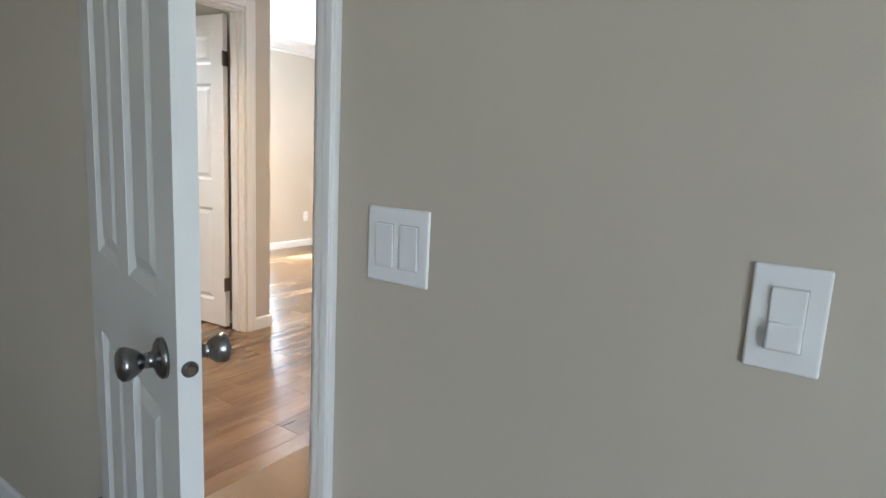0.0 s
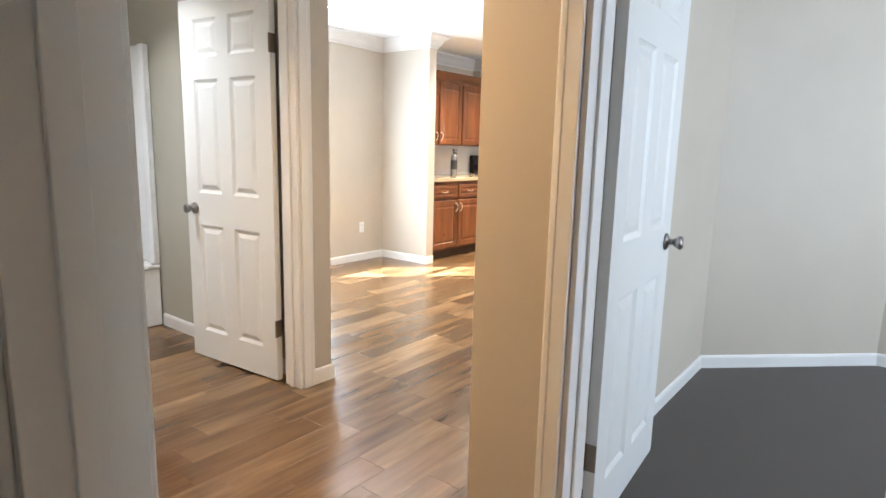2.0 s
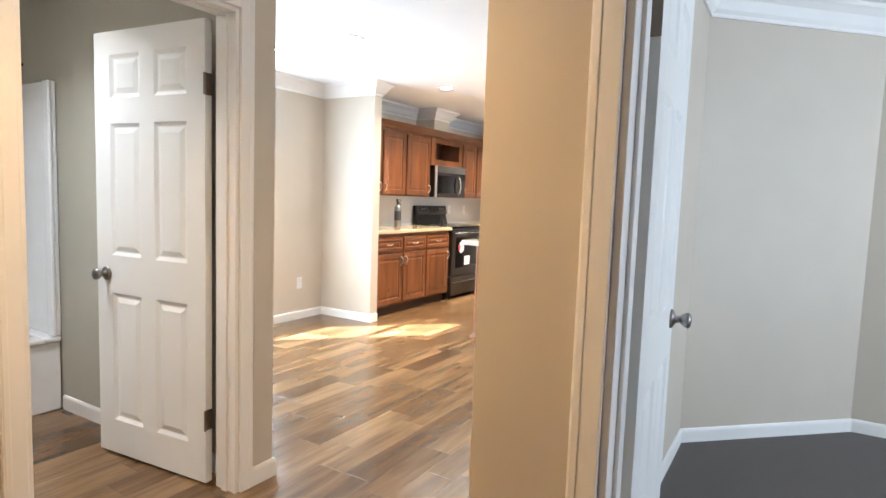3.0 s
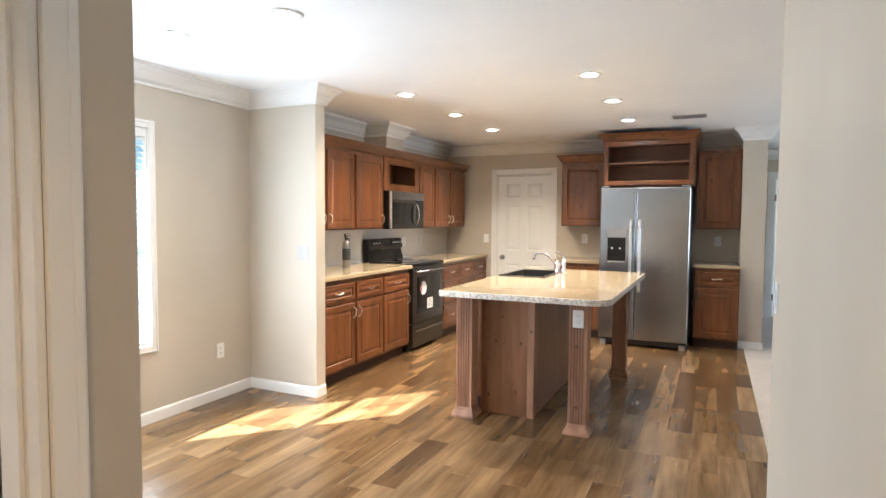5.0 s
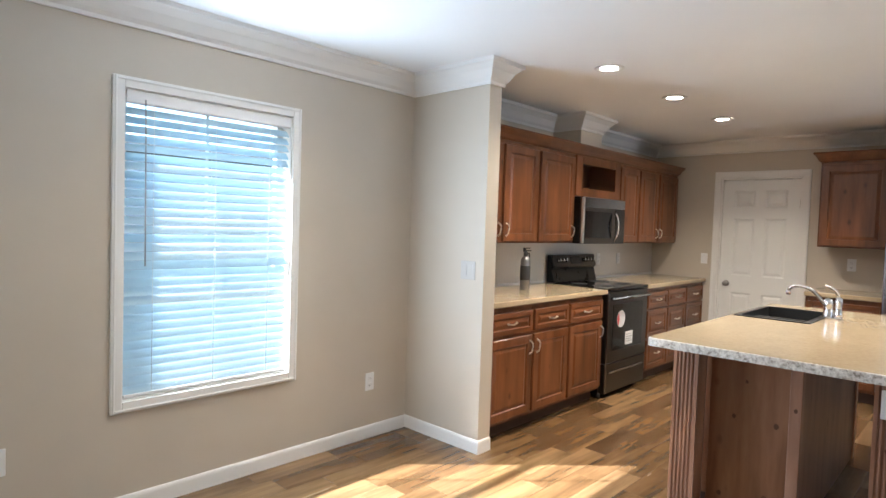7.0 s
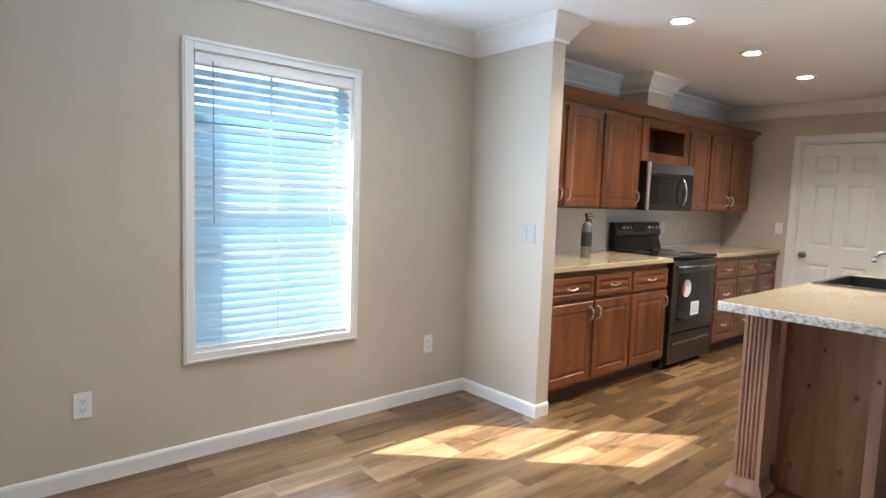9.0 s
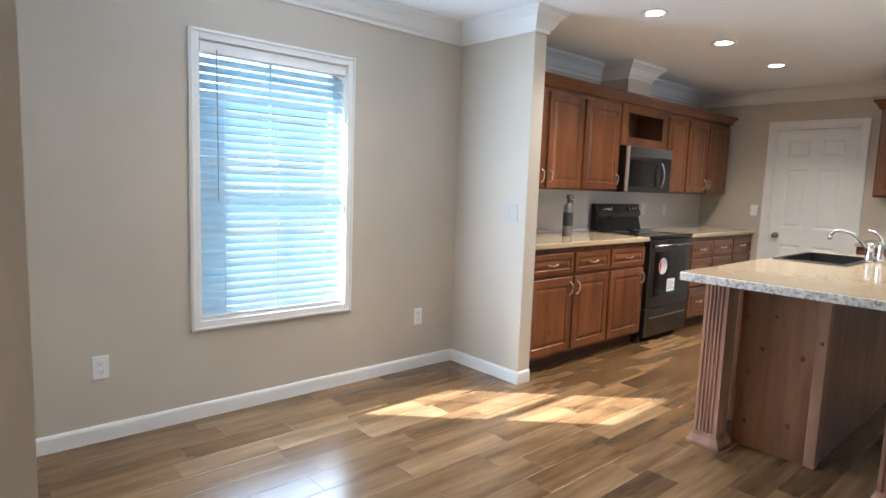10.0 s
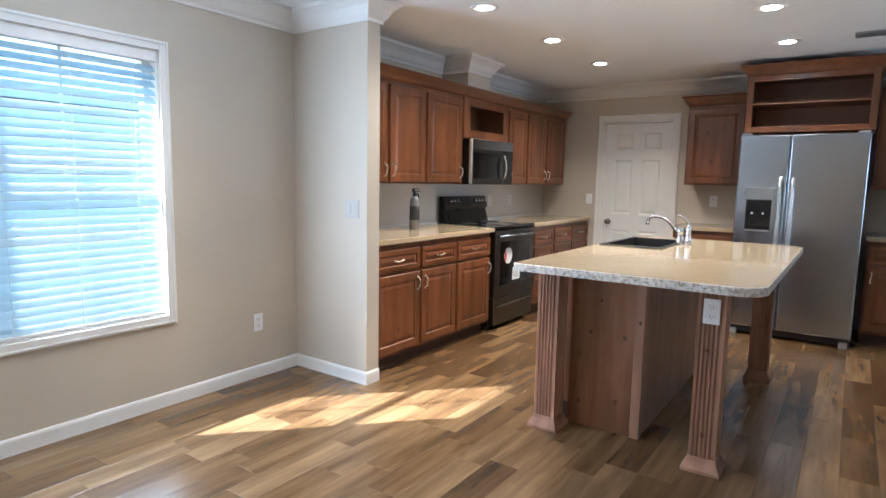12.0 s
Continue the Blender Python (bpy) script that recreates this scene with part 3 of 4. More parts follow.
def blind(m, w, h):
    b = thing("window_blind", "white vinyl venetian blind, lowered with slats nearly closed", "blind", m)
    soft(part("headrail", boxes((0.004, w - 0.004, -0.002, 0.05, h - 0.058, h - 0.002)), PLASTIC, b), 0.004)
    n, tilt = 32, radians(49)
    pitch = (h - 0.085) / n
    bm = bmesh.new()
    hw, segs = 0.0255, 4
    rows = []
    for i in range(segs + 1):
        u = -hw + 2 * hw * i / segs
        s = 0.0030 * (1 - (u / hw) ** 2)
        y = u * math.cos(tilt) - s * math.sin(tilt)
        z = u * math.sin(tilt) + s * math.cos(tilt)
        rows.append([bm.verts.new((x, y, z)) for x in (0.006, w - 0.006)])
    for u, v in zip(rows, rows[1:]):
        bm.faces.new((u[0], u[1], v[1], v[0]))
    me = bpy.data.meshes.new("slat")
    bmesh.ops.solidify(bm, geom=bm.faces[:], thickness=0.0022)
    bmesh.ops.recalc_face_normals(bm, faces=bm.faces[:])
    bm.to_mesh(me)
    bm.free()
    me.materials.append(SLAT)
    rng = random.Random(5)
    for i in range(n):
        s = new("slat", me)
        s.parent = b
        s.matrix_local = pose(0, 0.03, 0.035 + pitch * i, rng.uniform(-0.3, 0.3), rng.uniform(-0.08, 0.08), 0)
    soft(part("bottom_rail", boxes((0.006, w - 0.006, 0.008, 0.052, 0.002, 0.018)), PLASTIC, b), 0.003)
    for x in (0.13, w * 0.5, w - 0.13):
        for y in (0.004, 0.056):
            part("ladder_cord", tube([(x, y, 0.018), (x, y, h - 0.04)], 0.0011, 5), PLASTIC, b)
    part("tilt_wand", tube([(0.085, -0.012, h - 0.04), (0.088, -0.014, h * 0.6), (0.09, -0.012, 0.63)], 0.0035, 8), GREY, b, "thin tilt wand")
    return b


blind(pose(0.002, -1.82, 0.542, 0, 0, 90), 0.87, 1.45)

# outside: unseen roof eave over the window wall and a guessed neighbouring house as backdrop
structure("roof_eave", boxes((-0.62, -0.5, -9, 10.6, 2.36, 2.52), (-0.5, -0.15, -9, 10.6, 2.41, 2.5)), EAVE, "white roof eave over the window", "eave")
nb = thing("neighbour_house", "guessed grey-blue backdrop house behind the blinds", "house", pose(-7.5, -1.0, -0.6))
bmw = bmesh.new()
for i in range(16):
    box_bm(bmw, -0.02, 0.012, -7, 9, 0.19 * i, 0.19 * i + 0.18)
box_bm(bmw, -6, -0.02, -7, 9, 0, 3.05)
part("wall", bmw, SIDING, nb)
part("roof", prism([(-6.3, -7.3), (0.4, -7.3), (0.4, 9.3), (-6.3, 9.3)], 3.05, 3.25), GREY, nb)


# ---- cabinets ----
def raised_panel(w, h, th=0.02, stile=0.055):
    """A raised-panel front: local x across, z up, y = 0 the back, -th the face."""
    bm = bmesh.new()
    prof = [(0.0, 0.0), (0.0, -th + 0.004), (0.004, -th), (stile, -th), (stile + 0.006, -th + 0.008), (stile + 0.012, -th + 0.008), (stile + 0.034, -th + 0.001), (stile + 0.038, -th + 0.001)]
    rings = []
    for o, y in prof:
        o = min(o, w / 2 - 0.004, h / 2 - 0.004)
        rings.append([bm.verts.new((x, y, z)) for x, z in ((o, o), (w - o, o), (w - o, h - o), (o, h - o))])
    for u, v in zip(rings, rings[1:]):
        for i in range(4):
            bm.faces.new((u[i], u[(i + 1) % 4], v[(i + 1) % 4], v[i]))
    bm.faces.new(rings[-1])
    bm.faces.new(rings[0][::-1])
    bmesh.ops.recalc_face_normals(bm, faces=bm.faces[:])
    return bm


def pull(x, z, upright, parent, y=-0.02):
    """A small bow pull."""
    L = 0.045
    pts = []
    for i in range(9):
        u = -1 + 2 * i / 8
        pts.append((u * L, -0.004 - 0.022 * (1 - u ** 4), 0.004 * math.sin(u * 3)))
    if upright:
        pts = [(q[2], q[1], q[0]) for q in pts]
    bm = tube(pts, 0.0055, 8)
    for s in (-1, 1):
        p = (0, -0.002, s * L) if upright else (s * L, -0.002, 0)
        cyl_bm(bm, p, 0.008, 0.006, 0.006, "y", 12)
    ob = part("handle", bm, PULLM, parent, "small bright bow handle", True)
    ob.location = (x, y, z)
    return ob


def front(name, w, h, m, parent, material=CAB, stile=0.055):
    ob = part(name, raised_panel(w, h, stile=stile), material, parent)
    ob.matrix_local = m
    return ob


def base_cabinet(m, w, handle="right", depth=0.58, h=0.885, drawers=1, group="kitchen base cabinets", label="stained maple base cabinet with drawer and raised-panel door"):
    """Local x across the front, y = 0 the face frame's front, +y to the back, z up from the floor."""
    c = thing("base_cabinet", label, "cabinet", m, group)
    bs = [(0, w, 0.02, depth, 0.10, h), (0, 0.03, 0, 0.02, 0.10, h), (w - 0.03, w, 0, 0.02, 0.10, h), (0.03, w - 0.03, 0, 0.02, h - 0.045, h), (0.03, w - 0.03, 0, 0.02, 0.10, 0.13), (0.03, w - 0.03, 0, 0.02, 0.665, 0.69)]
    soft(part("body", boxes(*bs), CAB, c), 0.001)
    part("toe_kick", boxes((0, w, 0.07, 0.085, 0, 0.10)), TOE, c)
    g = 0.012
    if drawers == 1:
        df = front("drawer_front", w - 2 * g, 0.15, pose(g, 0, 0.695), c, CABX, 0.035)
        pull((w - 2 * g) / 2, 0.075, False, df)
        d = front("door", w - 2 * g, 0.545, pose(g, 0, 0.125), c)
        x = 0.03 if handle == "left" else w - 2 * g - 0.03
        pull(x, 0.46, True, d)
    else:
        zs = [(0.695, 0.15), (0.42, 0.255), (0.125, 0.275)]
        for z, hh in zs:
            df = front("drawer_front", w - 2 * g, hh, pose(g, 0, z), c, CABX, 0.04)
            pull((w - 2 * g) / 2, hh / 2, False, df)
    return c


def wall_cabinet(m, w, z0, z1, handle="right", depth=0.33, group="kitchen wall cabinets", label="stained maple wall cabinet with raised-panel door"):
    c = thing("wall_cabinet", label, "cabinet", m, group)
    soft(part("body", boxes((0, w, 0.02, depth, z0, z1), (0, 0.03, 0, 0.02, z0, z1), (w - 0.03, w, 0, 0.02, z0, z1), (0.03, w - 0.03, 0, 0.02, z1 - 0.04, z1), (0.03, w - 0.03, 0, 0.02, z0, z0 + 0.03)), CAB, c), 0.001)
    g = 0.016
    d = front("door", w - 2 * g, z1 - z0 - 0.045, pose(g, 0, z0 + 0.015), c)
    if handle:
        pull(0.03 if handle == "left" else w - 2 * g - 0.03, 0.085, True, d)
    return c


def open_cabinet(m, w, z0, z1, depth, shelves, label, f=0.05, fz=0.05):
    c = thing("open_shelf_cabinet", label, "cabinet", m)
    t = 0.02
    for x in (0, w - t):
        soft(part("side_panel", boxes((x, x + t, 0, depth, z0, z1)), CABIN, c), 0.001)
    soft(part("bottom", boxes((t, w - t, 0, depth, z0, z0 + t)), CABIN, c), 0.001)
    soft(part("top", boxes((t, w - t, 0, depth, z1 - t, z1)), CABIN, c), 0.001)
    part("back_panel", boxes((t, w - t, depth - 0.012, depth, z0 + t, z1 - t)), CABIN, c)
    soft(part("face_frame", boxes((0, f, -0.019, -0.001, z0, z1), (w - f, w, -0.019, -0.001, z0, z1), (f, w - f, -0.019, -0.001, z0, z0 + fz), (f, w - f, -0.019, -0.001, z1 - fz, z1)), CAB, c), 0.003)
    for z in shelves:
        part("shelf", boxes((t, w - t, 0.02, depth - 0.014, z, z + 0.018)), CABIN, c)
    return c


FX = lambda x, y: pose(x, y, 0, 0, 0, 90)  # a front that faces +x: local x runs along world y
# left run, fronts towards the island
for y, w, hd in ((0.118, 0.512, "right"), (0.632, 0.470, "left"), (1.104, 0.520, "right")):
    base_cabinet(FX(0.60, y), w, hd)
for y, w in ((2.462, 0.46), (2.924, 0.46), (3.386, 0.48)):
    base_cabinet(FX(0.60, y), w, "left", drawers=3, label="stained maple base cabinet with three drawers")
for y, w, hd in ((0.118, 0.475, "right"), (0.595, 0.455, "left"), (1.052, 0.535, "right"), (2.382, 0.42, "left"), (2.804, 0.455, "right"), (3.261, 0.50, "left")):
    wall_cabinet(FX(0.315, y), w, 1.295, 2.045, hd, 0.313)
open_cabinet(FX(0.315, 1.589), 0.791, 1.70, 2.045, 0.313, (), "stained maple open niche cabinet above the microwave", 0.10, 0.07)
TOPMOULD = [(-0.02, 2.045), (-0.02, 2.135), (0.058, 2.135), (0.062, 2.122), (0.050, 2.108), (0.030, 2.085), (0.020, 2.060), (0.004, 2.046)]
cm = ob_of("cabinet_crown", sweep([(0.315, 0.116), (0.315, 3.765), (0.0, 3.765)], TOPMOULD), CABX)
tagged(cm, "stained wood crown along the wall cabinets", "moulding")


def counter(name, x0, x1, y0, y1, label, z=0.887):
    ob = ob_of(name, boxes((x0, x1, y0, y1, z, 0.925)), COUNTER)
    soft(ob, 0.006, 3)
    return tagged(ob, label, "countertop")


counter("countertop", 0.004, 0.635, 0.117, 1.655, "beige speckled laminate countertop")
counter("countertop", 0.004, 0.635, 2.428, 3.88, "beige speckled laminate countertop")
structure("backsplash", boxes((0.0, 0.003, 0.116, 3.89, 0.925, 1.295)), SPLASH, "pale smooth backsplash board", "backsplash")
structure("backsplash_ledge", boxes((0.003, 0.018, 0.117, 1.655, 0.925, 0.945), (0.003, 0.018, 2.428, 3.88, 0.925, 0.945)), PLASTIC, "narrow white counter ledge", "ledge")

# back wall units
base_cabinet(pose(1.71, 3.30, 0), 0.555, "right", 0.59, label="stained maple base cabinet beside the refrigerator")
counter("countertop", 1.70, 2.268, 3.265, 3.893, "beige speckled laminate countertop")
wall_cabinet(pose(1.72, 3.575, 0), 0.535, 1.325, 2.105, None, 0.318)
base_cabinet(pose(3.275, 3.30, 0), 0.445, "left", 0.59, label="stained maple base cabinet beside the refrigerator")
counter("countertop", 3.262, 3.722, 3.265, 3.893, "beige speckled laminate countertop")
wall_cabinet(pose(3.268, 3.575, 0), 0.452, 1.31, 2.19, None, 0.318)
open_cabinet(pose(2.305, 3.12, 0), 0.94, 1.79, 2.275, 0.42, (2.03,), "stained maple open shelf cabinet above the refrigerator")
part_profile = [(-0.02, 2.275), (-0.02, 2.365), (0.055, 2.365), (0.058, 2.352), (0.045, 2.338), (0.028, 2.315), (0.018, 2.290), (0.004, 2.276)]
tagged(ob_of("cabinet_crown", sweep([(3.245, 3.88), (3.245, 3.10), (2.305, 3.10), (2.305, 3.88)][::-1], [(o, z) for o, z in part_profile]), CABX), "stained wood crown on the refrigerator cabinet", "moulding")
tagged(ob_of("cabinet_crown", sweep([(1.72, 3.89), (1.72, 3.555), (2.252, 3.555)], [(o, z - 0.17) for o, z in part_profile]), CABX), "stained wood crown on the small wall cabinet", "moulding")


# ---- appliances ----
def microwave():
    c = thing("microwave", "stainless over-the-range microwave with black glass door", "microwave", FX(0.400, 1.607))
    w, z0, z1 = 0.757, 1.293, 1.692
    soft(part("body", boxes((0, w, 0.03, 0.385, z0, z1)), BLACK, c), 0.003)
    soft(part("vent_strip", boxes((0, w, 0, 0.03, z1 - 0.085, z1)), STEEL, c), 0.004)
    d = soft(part("door", boxes((0, w * 0.76, 0, 0.03, z0, z1 - 0.088)), DARKSTEEL, c), 0.004)
    # steel edge with the window's glint put into its brighter colour
    soft(part("edge_trim", boxes((-0.002, 0.026, -0.006, 0.02, z0 + 0.003, z1 - 0.003)), BRIGHTSTEEL, c, "steel door edge, brightened as if catching window light"), 0.008, 3)
    part("window", boxes((0.045, w * 0.76 - 0.07, -0.003, 0.001, z0 + 0.05, z1 - 0.12)), BLACKGLASS, d, "black glass window")
    soft(part("control_panel", boxes((w * 0.76 + 0.003, w, 0, 0.03, z0, z1 - 0.088)), BLACKGLASS, c), 0.003)
    pts = [(w * 0.76 - 0.03, -0.005 - 0.045 * math.sin(math.pi * i / 10) ** 0.6, z0 + 0.03 + 0.25 * i / 10) for i in range(11)]
    part("handle", tube(pts, 0.010, 12), CHROME, d, "curved chrome handle", True)
    return c


microwave()


def cooker():
    c = thing("range", "black and dark stainless electric range with oven drawer", "range", FX(0.60, 1.666))
    w = 0.756
    soft(part("body", boxes((0, w, 0.03, 0.58, 0.03, 0.905)), BLACK, c), 0.003)
    soft(part("cooktop", boxes((-0.002, w + 0.002, -0.03, 0.50, 0.905, 0.93)), BLACKGLASS, c, "black glass cooktop"), 0.005)
    for x, y, r in ((0.2, 0.12, 0.095), (0.56, 0.12, 0.075), (0.2, 0.36, 0.075), (0.56, 0.36, 0.095)):
        bm = bmesh.new()
        cyl_bm(bm, (x, y, 0.9303), r, r, 0.0008, "z", 32)
        part("burner_ring", bm, DARK, c)
    d = soft(part("oven_door", boxes((0.004, w - 0.004, -0.032, 0.03, 0.30, 0.895)), DARKSTEEL, c), 0.005)
    part("oven_window", boxes((0.10, w - 0.10, -0.035, -0.03, 0.40, 0.79)), BLACKGLASS, d, "black glass oven window")
    bm = tube([(0.05, -0.075, 0.845), (w - 0.05, -0.075, 0.845)], 0.0125, 12)
    for x in (0.06, w - 0.06):
        box_bm(bm, x - 0.012, x + 0.012, -0.07, -0.03, 0.835, 0.855)
    part("handle", bm, STEEL, d, "stainless bar handle", True)
    part("edge_trim", boxes((0.0, 0.008, -0.036, -0.03, 0.05, 0.90)), STEEL, d)
    soft(part("drawer", boxes((0.004, w - 0.004, -0.028, 0.03, 0.045, 0.29)), DARKSTEEL, c), 0.005)
    part("drawer_grip", boxes((0.06, w - 0.06, -0.036, -0.026, 0.205, 0.225)), STEEL, c)
    bm = prism([(0.495, 0.93), (0.575, 0.93), (0.575, 1.175), (0.545, 1.175), (0.515, 1.06), (0.53, 1.05)], 0, w)
    for v in bm.verts:
        v.co = Vector((v.co.z, v.co.x, v.co.y))
    bmesh.ops.recalc_face_normals(bm, faces=bm.faces[:])
    soft(part("back_panel", bm, BLACK, c), 0.004)
    tilt = pose(0, 0.530, 1.118, -14.6, 0, 0)
    ctl = soft(part("control_panel", boxes((0.02, w - 0.0, -0.012, 0.004, -0.055, 0.058)), DARKSTEEL, c, "dark stainless control panel"), 0.006)
    ctl.matrix_local = tilt
    part("display", boxes((w * 0.40, w * 0.62, -0.0145, -0.011, -0.03, 0.035)), BLACKGLASS, ctl)
    for x in (0.09, 0.145, 0.20, 0.52, 0.575, 0.63, 0.685):
        bm = lathe([(0.02, 0), (0.021, -0.012), (0.016, -0.028), (0.012, -0.03)], 18, "y", (x, -0.012, 0.005))
        part("knob", bm, STEEL, ctl, "", True)
        part("knob_mark", boxes((x - 0.0025, x + 0.0025, -0.0455, -0.0425, -0.008, 0.018)), PLASTIC, ctl)
    for x in (0.05, w - 0.05):
        bm = bmesh.new()
        cyl_bm(bm, (x, 0.05, 0.015), 0.018, 0.018, 0.03, "z", 12)
        part("foot", bm, DARK, c)
    # sales stickers on the oven window
    bm = bmesh.new()
    cyl_bm(bm, (0.24, -0.0362, 0.66), 0.073, 0.073, 0.001, "y", 36)
    s = part("round_sticker", bm, PLASTIC, c, "round white and red sticker")
    part("sticker_print", prism([(0.24 - 0.071, 0.66), (0.24 - 0.066, 0.69), (0.24 - 0.046, 0.715), (0.24 - 0.03, 0.66), (0.24 - 0.045, 0.605), (0.24 - 0.066, 0.63)], 0, 0.0006), RED, s)
    pr = s.children[0]
    pr.matrix_local = Matrix(((1, 0, 0, 0), (0, 0, -1, -0.037), (0, 1, 0, 0), (0, 0, 0, 1)))
    part("paper_label", boxes((0.33, 0.47, -0.0368, -0.0355, 0.425, 0.54)), PLASTIC, c, "white paper label")
    for i in range(4):
        part("label_line", boxes((0.345, 0.455 - 0.02 * (i % 2), -0.0375, -0.0366, 0.45 + 0.02 * i, 0.456 + 0.02 * i)), GREY, c)
    return c


cooker()


def refrigerator():
    c = thing("refrigerator", "stainless side-by-side refrigerator with water dispenser", "refrigerator", pose(2.29, 3.02, 0))
    w, h, sp = 0.932, 1.765, 0.385
    soft(part("body", boxes((0.004, w - 0.004, 0.07, 0.84, 0.03, h - 0.01)), GREY, c), 0.004)
    part("grille", boxes((0.01, w - 0.01, 0.055, 0.075, 0.02, 0.075)), DARK, c)
    l = soft(part("freezer_door", boxes((0, sp - 0.004, 0, 0.065, 0.08, h)), STEEL, c), 0.012, 3)
    r = soft(part("fridge_door", boxes((sp + 0.004, w, 0, 0.065, 0.08, h)), STEEL, c), 0.012, 3)
    for d, x in ((l, sp - 0.045), (r, sp + 0.045)):
        pts = [(x, -0.015 - 0.045 * min(1, 4 * math.sin(math.pi * i / 16)), 0.62 + 0.78 * i / 16) for i in range(17)]
        part("handle", tube(pts, 0.0165, 12), BRIGHTSTEEL, d, "curved bright stainless bar handle", True)
    disp = soft(part("dispenser", boxes((0.075, 0.295, -0.006, 0.002, 0.93, 1.315)), STEEL, l, "water and ice dispenser"), 0.002)
    part("control_strip", boxes((0.083, 0.287, -0.009, -0.004, 1.215, 1.308)), DISPM, disp, "pale steel control strip")
    part("recess", boxes((0.088, 0.282, -0.0075, -0.0055, 0.95, 1.208)), BLACKGLASS, disp)
    part("lever", boxes((0.13, 0.145, -0.012, -0.0075, 1.085, 1.098)), PLASTIC, disp)
    part("lever", boxes((0.215, 0.23, -0.012, -0.0075, 1.085, 1.098)), PLASTIC, disp)
    part("tray", boxes((0.095, 0.275, -0.03, -0.005, 0.935, 0.95)), GREY, disp)
    for x in (0.05, w - 0.05):
        bm = bmesh.new()
        box_bm(bm, x - 0.03, x + 0.03, 0.03, 0.10, 0.0, 0.05)
        part("foot", bm, GREY, c)
    for x in (0.05, w - 0.05):
        part("hinge_cover", boxes((x - 0.04, x + 0.04, 0.02, 0.10, h, h + 0.016)), GREY, c)
    return c


refrigerator()


# ---- island ----
def column(m, s=0.118, h=0.887):
    """A fluted square post with a stepped base."""
    bm = bmesh.new()
    fl, d = 5, 0.006
    pts = []
    half = s / 2
    step = (s - 0.024) / fl
    for side in range(4):
        a = side * math.pi / 2
        row = [(-half, -half)]
        for i in range(fl):
            u0 = -half + 0.012 + i * step
            for f, dd in ((0.12, 0), (0.3, 0.75), (0.5, 1), (0.7, 0.75), (0.88, 0)):
                row.append((u0 + f * step, -half + d * dd))
        for x, y in row:
            pts.append((x * math.cos(a) - y * math.sin(a), x * math.sin(a) + y * math.cos(a)))
    post = prism(pts, 0.07, h)
    bm = bmesh.new()
    rings = []
    for o, z in ((0.026, 0.0), (0.026, 0.018), (0.020, 0.030), (0.008, 0.052), (0.004, 0.072)):
        q = half + o
        rings.append([bm.verts.new((x, y, z)) for x, y in ((-q, -q), (q, -q), (q, q), (-q, q))])
    for u, v in zip(rings, rings[1:]):
        for i in range(4):
            bm.faces.new((u[i], u[(i + 1) % 4], v[(i + 1) % 4], v[i]))
    bm.faces.new(rings[0][::-1])
    bm.faces.new(rings[-1])
    c = thing("fluted_post", "fluted stained maple post with stepped foot under the island top", "post", m, "island posts")
    part("shaft", post, POSTW, c)
    soft(part("foot", bm, POSTW, c), 0.004)
    return c


column(pose(1.875, 0.15, 0))
front_post = column(pose(2.672, 0.155, 0))
column(pose(2.705, 1.76, 0))



def knot(x, y, z, parent, r=0.010):
    """A dark knot lying in a panel that faces -y."""
    bm = bmesh.new()
    rings = []
    for f, d in ((1.0, 0.0), (0.72, 0.0006), (0.35, 0.0008)):
        rings.append([bm.verts.new((x + r * f * math.cos(a) * (1 + 0.12 * math.sin(3 * a + x * 40)), y - d, z + 1.3 * r * f * math.sin(a))) for a in (2 * math.pi * i / 14 for i in range(14))])
    for u, v in zip(rings, rings[1:]):
        for i in range(14):
            bm.faces.new((u[i], u[(i + 1) % 14], v[(i + 1) % 14], v[i]))
    bm.faces.new(rings[-1])
    bmesh.ops.recalc_face_normals(bm, faces=bm.faces[:])
    part("knot", bm, KNOT, parent, "dark wood knot", True)


isl = thing("kitchen_island", "stained knotty maple island base", "island")
soft(part("body", boxes((1.845, 2.315, 0.30, 1.80, 0.10, 0.72), (1.845, 2.315, 0.30, 1.02, 0.72, 0.887), (1.845, 2.315, 1.69, 1.80, 0.72, 0.887), (2.20, 2.315, 1.02, 1.69, 0.72, 0.887)), ISLW, isl), 0.002)
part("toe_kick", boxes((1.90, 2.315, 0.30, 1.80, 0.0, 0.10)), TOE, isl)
soft(part("end_panel", boxes((1.935, 2.285, 0.272, 0.30, 0.0, 0.887)), ISLW, isl, "knotty maple end panel"), 0.002)
soft(part("corner_post", boxes((2.285, 2.335, 0.262, 0.312, 0.0, 0.887)), POSTW, isl), 0.004)
soft(part("corner_post", boxes((2.285, 2.335, 1.76, 1.81, 0.0, 0.887)), POSTW, isl), 0.004)
for x, z, r in ((2.05, 0.531, 0.009), (2.234, 0.526, 0.011), (1.999, 0.134, 0.010), (2.2, 0.17, 0.012), (2.10, 0.71, 0.007)):
    knot(x, 0.2716, z, isl, r)
knot(2.312, 0.2616, 0.62, isl, 0.008)
part("side_panel", boxes((2.315, 2.325, 0.312, 1.76, 0.0, 0.887)), ISLS, isl, "plain maple back panel")
knot(-0.008, -0.0595, 0.581, front_post, 0.008)
knot(-0.004, -0.0595, 0.179, front_post, 0.010)
for y in (0.95, 1.38):
    d = front("door", 0.40, 0.72, pose(1.845, y + 0.40, 0.13, 0, 0, -90), isl)
    pull(0.03, 0.62, True, d)
dw = thing("dishwasher", "white dishwasher built into the island", "dishwasher")
